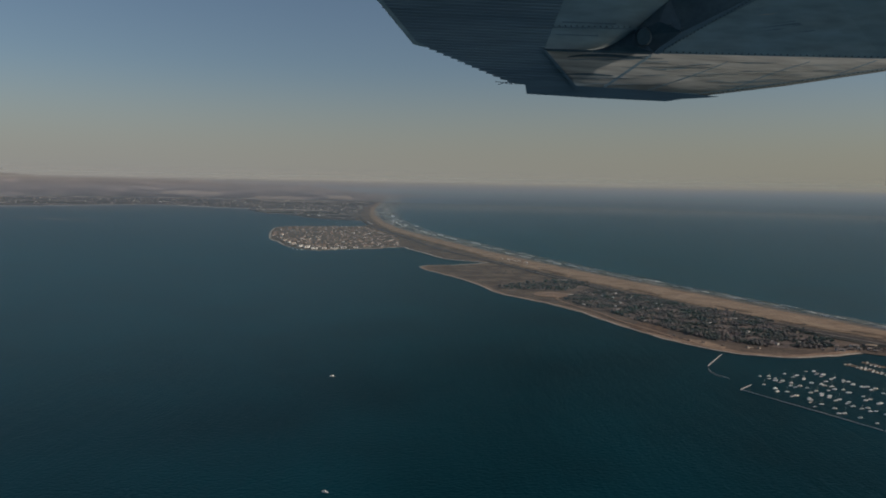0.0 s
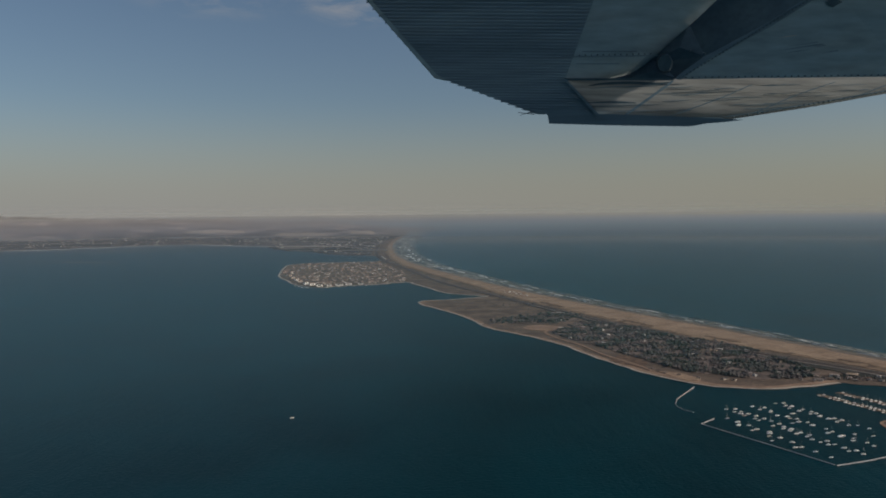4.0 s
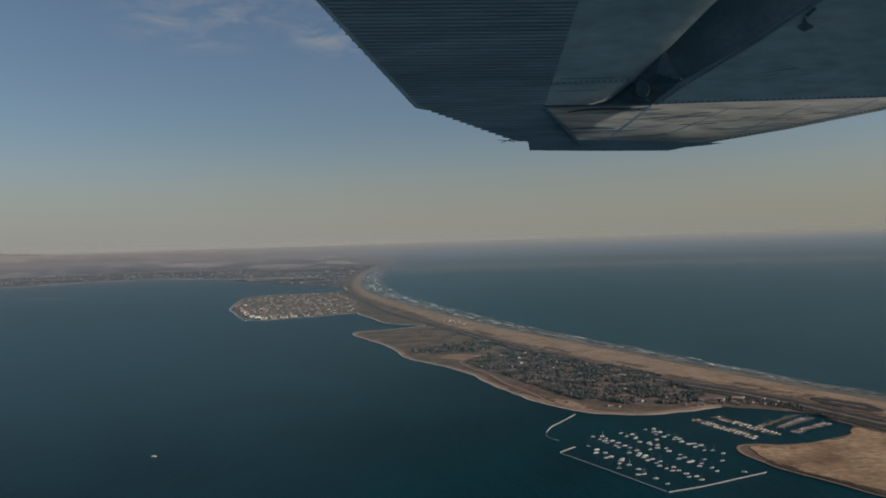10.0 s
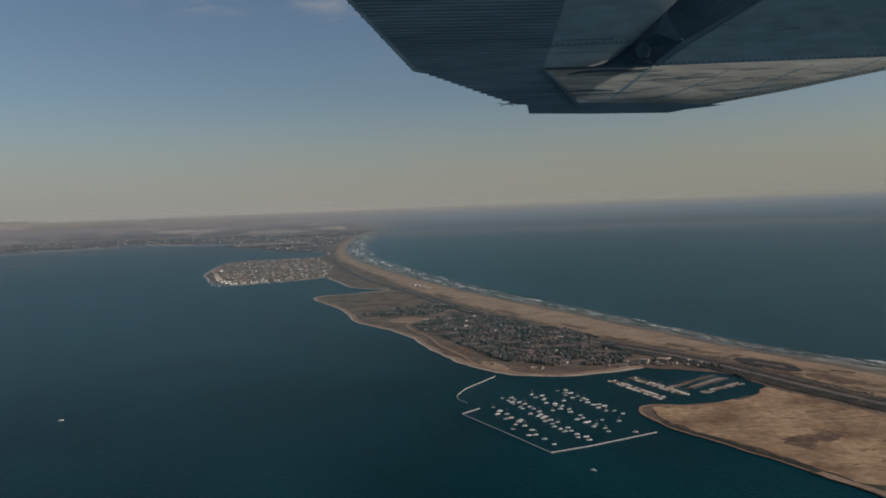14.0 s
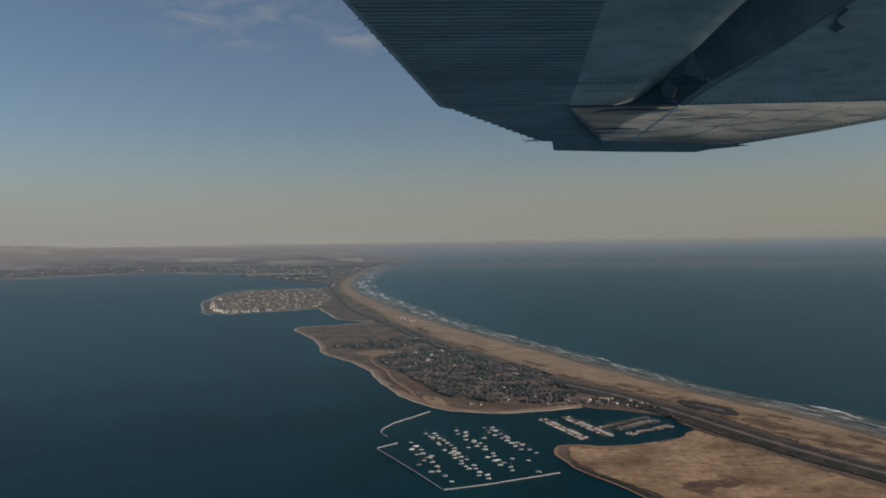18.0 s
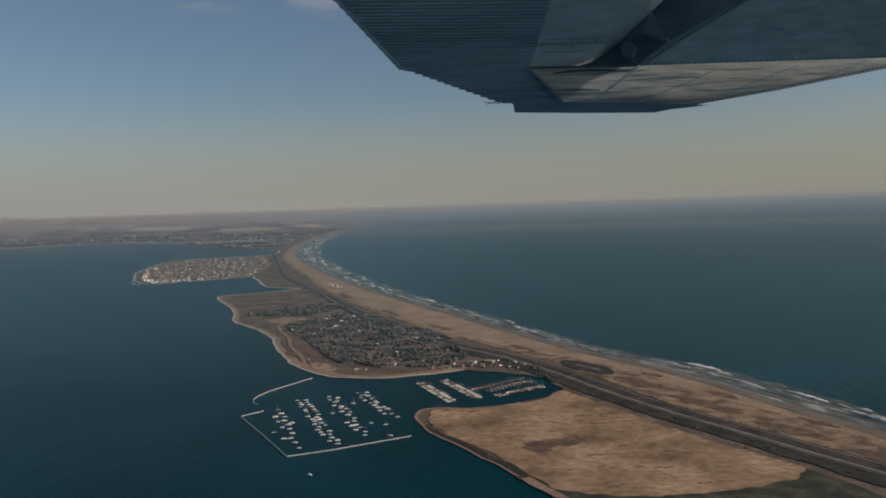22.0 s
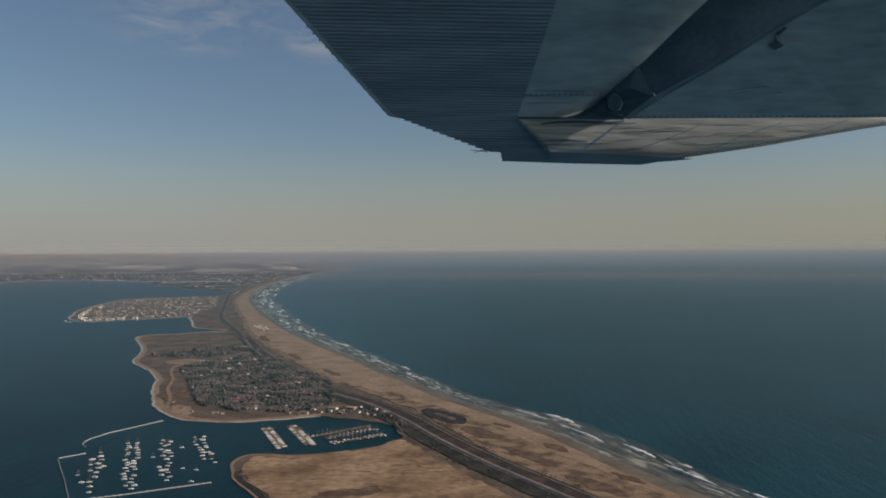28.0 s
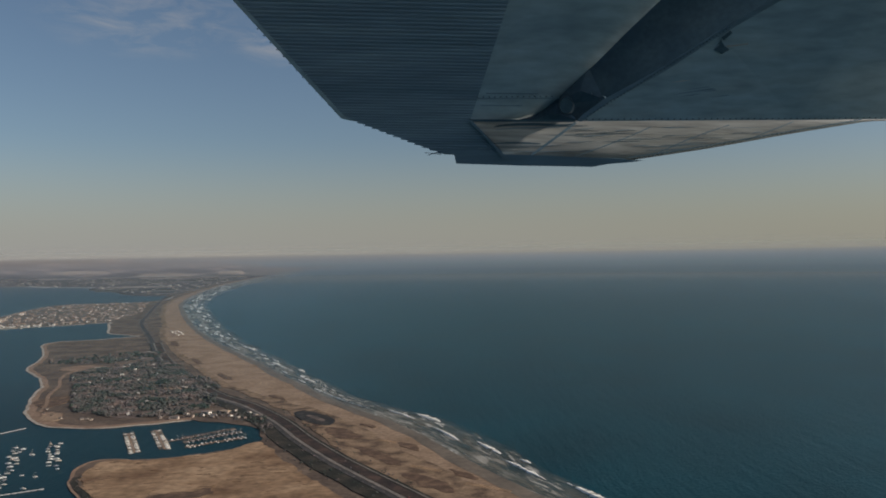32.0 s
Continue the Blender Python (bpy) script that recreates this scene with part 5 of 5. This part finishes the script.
# ---- painted haze sheet over the far water and land ----
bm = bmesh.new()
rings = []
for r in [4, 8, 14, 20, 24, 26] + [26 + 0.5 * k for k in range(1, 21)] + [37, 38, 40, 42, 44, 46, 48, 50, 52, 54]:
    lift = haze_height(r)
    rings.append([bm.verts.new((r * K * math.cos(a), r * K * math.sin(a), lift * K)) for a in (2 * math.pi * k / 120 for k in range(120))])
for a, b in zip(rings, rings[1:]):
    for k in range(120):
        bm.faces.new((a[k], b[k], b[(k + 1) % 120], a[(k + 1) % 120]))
haze = tagged(obj("painted_haze", bm, haze_sheet(), smooth=True), "see-through sheet painted as grey-brown sea haze over far water and land", "haze", kind="structure")
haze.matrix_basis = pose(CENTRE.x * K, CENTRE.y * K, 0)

# ---- the wing over the view ----
# It rides along with the camera out there; here it stands still, so it hangs as far off as the sky's clouds and as large as it looks.
WING_EYE = Vector((0.034, -4.596, 0.999)) * K
WING_TURN = look((0, 0, 0), heading(-0.3, -1.5), -1.298).to_3x3()
SPAN = 1400.0


def wing_at(x, y, far=0.0):
    """A place on the wing's underside: x, y across the sheet of skin, far: how much deeper than the sheet it lies, in plan units."""
    tilt = 100.0 - 24.0 * (240 - y) / 490 + far
    v = Vector(((x - 797) / SPAN, (445 - y) / SPAN, -1.0)) * tilt * K
    return WING_EYE + WING_TURN @ v


wing = empty("aircraft_wing", *wing_at(1150, 120))
tagged(wing, "grey aircraft wing underside with corrugated aileron and worn pale tip panel", "aircraft wing")


def skin(name, corners, material, label="", near=0.0, slope=0.0, thick=1.2, parent=wing):
    """A flat panel with thickness. near: how far it stands proud; slope: how it falls away to the right."""
    bm = bmesh.new()
    x0 = min(c[0] for c in corners)
    face = [bm.verts.new(wing_at(x, y, -near + slope * (x - x0) / 600) - wing.location) for x, y in corners]
    behind = [bm.verts.new(wing_at(x, y, thick - near + slope * (x - x0) / 600) - wing.location) for x, y in corners]
    bm.faces.new(face)
    bm.faces.new(behind[::-1])
    for i in range(len(corners)):
        j = (i + 1) % len(corners)
        bm.faces.new((face[j], face[i], behind[i], behind[j]))
    bmesh.ops.recalc_face_normals(bm, faces=bm.faces)
    bmesh.ops.triangulate(bm, faces=[f for f in bm.faces if len(f.verts) > 4])
    return part(name, bm, material, parent, label)


def along(points, t):
    """The place at the share t of a bent line's height, from its top to its foot."""
    y = points[0][1] + (points[-1][1] - points[0][1]) * t
    for (xa, ya), (xb, yb) in zip(points, points[1:]):
        if y <= yb:
            break
    return xa + (xb - xa) * (y - ya) / (yb - ya), y


# corrugated aileron: pressed ridges run across the chord and end in teeth along its tip
bm = bmesh.new()
prev, y, k = None, -260.0, 0
while y <= 231.0:
    left = 583 + 154 * y / 169 if y < 169 else 752 + 160 * (y - 171) / 58
    right = 1022 - 56 * y / 168 if y < 168 else 966 + 64 * (y - 168) / 66
    if y > 169:
        left += (-2, -2, 5, 5)[k % 4]
    proud = (0.0, 0.055, 0.065, 0.01)[k % 4]
    row = [bm.verts.new(wing_at(left + (right - left) * i / 8, y, -proud) - wing.location) for i in range(9)]
    row += [bm.verts.new(wing_at(right, y, 1.5) - wing.location), bm.verts.new(wing_at(left, y, 1.5) - wing.location)]
    if prev:
        for i in range(11):
            j = (i + 1) % 11
            bm.faces.new((prev[i], prev[j], row[j], row[i]))
    prev = row
    step = 1.15 + 1.5 * max(0.0, (170 - y) / 430)
    y, k = y + step, k + 1
bmesh.ops.recalc_face_normals(bm, faces=bm.faces)
part("aileron", bm, WINGSKIN, wing, "corrugated grey aileron skin")
skin("trailing_edge", [(346, -260), (577, -6), (737, 169), (752, 172), (757, 170), (742, 164), (583, -10), (353, -262)], WINGPANEL, "thin pale trailing edge of the aileron", 0.1, 0, 0.6)
skin("tip_fairing", [(907, 226), (934, 229), (937, 231), (940, 246), (1050, 248), (1186, 248.5), (1200, 246), (1215, 243), (1248, 240), (1282, 236), (1200, 232), (1028, 228), (966, 215)], WINGSKIN, "dark grey wing tip fairing", 0.1)

# the skin panel behind the strut bay: its free edge rolls up into the bay
ROLL_IN = [(1104, -260), (1018, 0), (962, 168)]
ROLL_OUT = [(1530, -260), (1255, 0), (1196, 59), (1143, 108), (1126, 124), (1108, 139), (1090, 152), (1068, 162), (1040, 168)]
bm = bmesh.new()
prev = None
for k in range(61):
    t = k / 60
    (xa, y), (xb, _) = along(ROLL_IN, t), along(ROLL_OUT, t)
    row = []
    for u in (0.0, 0.3, 0.6, 0.78, 0.88, 0.94, 0.98, 1.0):
        droop = 0.0 if u < 0.6 else 2.4 * ((u - 0.6) / 0.4) ** 2.2
        row.append(bm.verts.new(wing_at(xa + (xb - xa) * u, y, droop) - wing.location))
    row.append(bm.verts.new(wing_at(xb, y, 4.2) - wing.location))
    if prev:
        for i in range(8):
            bm.faces.new((prev[i], row[i], row[i + 1], prev[i + 1]))
    prev = row
bmesh.ops.recalc_face_normals(bm, faces=bm.faces)
part("mid_panel", bm, WINGPANEL, wing, "glossy grey wing skin panel with a rolled edge", smooth=True)
# back sheet of the bay: the recess's shade is put into its colour
strut = skin("strut", [(1500, -260), (1225, 0), (1166, 59), (1113, 108), (1060, 150), (1040, 172), (1200, 172), (1240, 110), (1455, 0), (1890, -260)], STRUTDARK, "recessed strut bay under the wing, its shade painted dark", -6.0)
skin("forward_panel", [(1866, -260), (1425, 0), (1314, 72), (1212, 128), (1173, 157), (1160, 166), (1568, 157), (1830, 150), (1990, 131), (1990, -260)], WINGPANEL, "grey forward wing skin with rivet lines", 0.05)
# raised seam and flange along the bay's forward edge
skin("flange", [(1862, -262), (1421, -2), (1310, 70), (1208, 126), (1169, 155), (1158, 166), (1168, 167), (1180, 158), (1219, 129), (1322, 73), (1434, 0), (1876, -258)], WINGSKIN, "riveted flange along the strut bay", 0.16, 0, 0.5)


def fall(x, proud):
    """How deep the leading edge lies there: it curves up and away to the right."""
    return 12.0 * (x - 968) / 600 - proud


def lower(x):
    i = max(n for n in range(6) if EDGE[n][0] <= x)
    return EDGE[i][1] + (EDGE[i + 1][1] - EDGE[i][1]) * (x - EDGE[i][0]) / (EDGE[i + 1][0] - EDGE[i][0])


def upper(x):
    return 169 - 19 * (x - 968) / 862


def bulge(x, y):
    return 0.2 + 0.2 * math.sin(math.pi * max(0.0, min(1.0, (y - upper(x)) / max(1.0, lower(x) - upper(x)))))


EDGE = [(966, 170), (1028, 233), (1248, 237), (1400, 212), (1568, 180), (1700, 157), (1830, 151)]
bm = bmesh.new()
prev = None
for k in range(45):
    x = 968 + 862 * k / 44
    top, low = upper(x), lower(x)
    row = [bm.verts.new(wing_at(x, top + (low - top) * n / 5, fall(x, bulge(x, top + (low - top) * n / 5))) - wing.location) for n in range(6)]
    row.append(bm.verts.new(wing_at(x, low, fall(x, -1.0)) - wing.location))
    if prev:
        for n in range(6):
            bm.faces.new((prev[n], row[n], row[n + 1], prev[n + 1]))
    prev = row
bmesh.ops.recalc_face_normals(bm, faces=bm.faces)
leading = part("leading_panel", bm, WINGPALE, wing, "worn pale leading edge panel catching the sun", smooth=True)


def line_on(name, points, wide, material, label, even=0.3):
    """A thin raised line that follows the leading panel, thinning to its ends."""
    bm = bmesh.new()
    prev = None
    line = curve(points, 8)
    for k, p in enumerate(line):
        q = k / (len(line) - 1)
        h = wide * (even + (1 - even) * math.sin(math.pi * q))
        n = sided(line, k) * h / 2
        x, y = p
        row = [bm.verts.new(wing_at(x - n.x, y - n.y, fall(x, bulge(x, y) + 0.03)) - wing.location), bm.verts.new(wing_at(x + n.x, y + n.y, fall(x, bulge(x, y) + 0.03)) - wing.location)]
        if prev:
            bm.faces.new((prev[0], row[0], row[1], prev[1]))
        prev = row
    made = bmesh.ops.extrude_face_region(bm, geom=bm.faces[:])
    deep = WING_TURN @ Vector((0, 0, -0.06 * K))
    for v in made["geom"]:
        if isinstance(v, bmesh.types.BMVert):
            v.co += deep
    bmesh.ops.recalc_face_normals(bm, faces=bm.faces)
    return part(name, bm, material, leading, label)


# streaks of worn paint along the pale panel
wr = random.Random(3)
for k in range(64):
    x0, y0 = wr.uniform(1020, 1520), wr.uniform(174, 231)
    long = wr.uniform(20, 90)
    if y0 > lower(x0 + long) - 3 or x0 < 972 + (y0 - 170):
        continue
    line_on("paint_streak", [(x0, y0), (x0 + long * 0.5, y0 - wr.uniform(0, 2)), (x0 + long, y0 - 2.5)], wr.uniform(0.5, 1.2), (WINGSKIN, STRUTDARK, FOAMWHITE, WINGSKIN)[k % 4], "thin streak of worn paint")
# oil and dirt streaks along the skin
for k in range(40):
    x0, y0 = wr.uniform(1300, 1640), wr.uniform(10, 150)
    if y0 < 170 - 0.62 * (x0 - 1160):
        continue
    long = wr.uniform(40, 150)
    skin("dirt_streak", [(x0, y0), (x0 + long * 0.5, y0 - 0.08 * long - 0.9), (x0 + long, y0 - 0.15 * long), (x0 + long * 0.5, y0 - 0.08 * long + 0.9)],
         (WINGSKIN, WINGPALE, WINGSKIN)[k % 3], "faint streak of dirt on the wing skin", 0.1, 0, 0.1)
for x0, y0, x1, y1 in ((975, 128, 1128, 124), (995, 118, 1090, 117), (985, 140, 1060, 139)):
    skin("panel_joint", [(x0, y0), (x1, y1), (x1, y1 + 1.6), (x0, y0 + 1.6)], WINGSKIN, "faint joint across the wing panel", 0.06, 0, 0.2)


# strut fittings in the bay: a folded gusset, a round boss and its bolt
def cone_on(name, tip, foot_a, foot_b, material, label, lift):
    bm = bmesh.new()
    a, b, c = wing_at(*tip, -lift), wing_at(*foot_a, 2.8), wing_at(*foot_b, 2.8)
    ridge = wing_at((tip[0] + foot_a[0] + foot_b[0]) / 3, (tip[1] + foot_a[1] + foot_b[1]) / 3, 1.4)
    v = [bm.verts.new(p - wing.location) for p in (a, b, c, ridge)]
    for f in ((0, 1, 3), (1, 2, 3), (2, 0, 3), (2, 1, 0)):
        bm.faces.new([v[i] for i in f])
    bmesh.ops.recalc_face_normals(bm, faces=bm.faces)
    return part(name, bm, material, strut, label)


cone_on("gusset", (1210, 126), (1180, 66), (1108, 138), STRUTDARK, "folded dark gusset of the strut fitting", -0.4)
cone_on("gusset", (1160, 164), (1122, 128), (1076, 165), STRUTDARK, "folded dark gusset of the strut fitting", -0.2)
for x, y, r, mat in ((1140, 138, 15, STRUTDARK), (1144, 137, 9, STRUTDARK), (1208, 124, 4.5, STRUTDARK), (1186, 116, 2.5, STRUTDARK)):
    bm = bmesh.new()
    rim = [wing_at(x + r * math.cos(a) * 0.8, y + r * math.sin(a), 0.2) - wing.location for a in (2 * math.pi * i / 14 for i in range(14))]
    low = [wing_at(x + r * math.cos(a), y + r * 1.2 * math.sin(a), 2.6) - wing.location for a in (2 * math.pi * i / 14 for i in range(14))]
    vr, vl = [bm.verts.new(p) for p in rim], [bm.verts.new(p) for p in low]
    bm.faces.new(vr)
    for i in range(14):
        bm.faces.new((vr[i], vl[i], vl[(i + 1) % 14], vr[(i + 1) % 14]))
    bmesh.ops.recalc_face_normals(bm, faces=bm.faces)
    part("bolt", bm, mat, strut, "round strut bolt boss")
skin("hatch", [(1416, 29), (1426, 24), (1430, 12), (1436, 23), (1446, 29), (1436, 34), (1430, 38), (1424, 34)], STRUTDARK, "dark drain fitting", 0.3, 0, 0.6)
skin("hatch", [(1430, 8), (1448, -6), (1452, -2), (1436, 12)], STRUTDARK, "dark drain fitting", 0.3, 0, 0.6)
skin("hatch", [(1494, 12), (1530, 3), (1620, -2), (1622, 8), (1532, 13)], STRUTDARK, "dark slot in the wing skin", 0.3, 0, 0.6)
skin("hatch_rim", [(1440, 22), (1490, 15), (1532, 14), (1622, 9), (1622, 11), (1532, 17), (1490, 18), (1441, 25)], WINGPALE, "pale worn lip of the slot", 0.3, 0, 0.4)
skin("seam", [(964, 166), (1157, 164), (1157, 168), (968, 170)], STRUTDARK, "dark seam at the panel edge", 0.45, 0, 0.6)
skin("seam", [(964, 168), (969, 168), (1032, 234), (1026, 235)], WINGSKIN, "grey seam at the panel edge", 0.45, 0, 0.6)
line_on("slot", [(1008, 179), (1035, 175), (1080, 173), (1130, 174), (1150, 171)], 5.0, STRUTDARK, "dark slot in the pale panel")
line_on("slot", [(1010, 184), (1060, 180), (1128, 178)], 1.4, WINGSKIN, "dark slot in the pale panel")
line_on("slot", [(1004, 209), (1050, 207), (1092, 208)], 3.4, STRUTDARK, "dark slot in the pale panel")
line_on("slot", [(1012, 215), (1070, 214)], 1.2, STRUTDARK, "dark slot in the pale panel")
for wide, line in ((4.2, [(1156, 169), (1112, 202), (1071, 232)]), (1.6, [(1294, 174), (1240, 198), (1150, 232)]), (1.6, [(1440, 168), (1372, 192), (1300, 224)]), (1.6, [(1560, 160), (1470, 196)])):
    line_on("panel_seam", line, wide, WINGSKIN, "thin grey seam across the pale panel", 0.9)
line_on("panel_seam", [(1035, 229), (1150, 232), (1246, 233)], 1.5, WINGSKIN, "thin grey seam across the pale panel", 0.9)
line_on("panel_seam", [(1250, 231), (1400, 206), (1568, 175), (1690, 154)], 1.6, WINGSKIN, "thin grey seam across the pale panel", 0.9)
# static wicks at the aileron's tip
for x0, y0, x1, y1 in ((914, 230, 884, 227), (908, 226, 889, 232)):
    bm = bmesh.new()
    rod(bm, wing_at(x0, y0) - wing.location, wing_at(x1, y1) - wing.location, 2.2, 1.4, 5)
    part("static_wick", bm, STRUTDARK, wing, "thin dark static wick")
# rivets
bm = bmesh.new()
bmesh.ops.create_icosphere(bm, subdivisions=1, radius=4.4)
rivet = bpy.data.meshes.new("rivet")
bm.to_mesh(rivet)
bm.free()
rivet.materials.append(STRUTDARK)
for (x0, y0), (x1, y1), n, out in (((1160, 163), (1830, 148), 58, -0.1), ((1176, 159), (1450, -14), 44, -0.3), ((1260, 233), (1690, 154), 52, -0.25), ((1285, 228), (1690, 152), 46, -0.25),
                                    ((586, 6), (732, 162), 13, -0.5), ((975, 126), (1120, 122), 14, -0.1)):
    for k in range(n):
        t = (k + 0.5) / n
        x, y = x0 + (x1 - x0) * t, y0 + (y1 - y0) * t
        deep = fall(x, 0.3) if out == -0.25 else out
        shared("rivet", rivet, wing, Matrix.Translation(wing_at(x, y, deep) - wing.location))
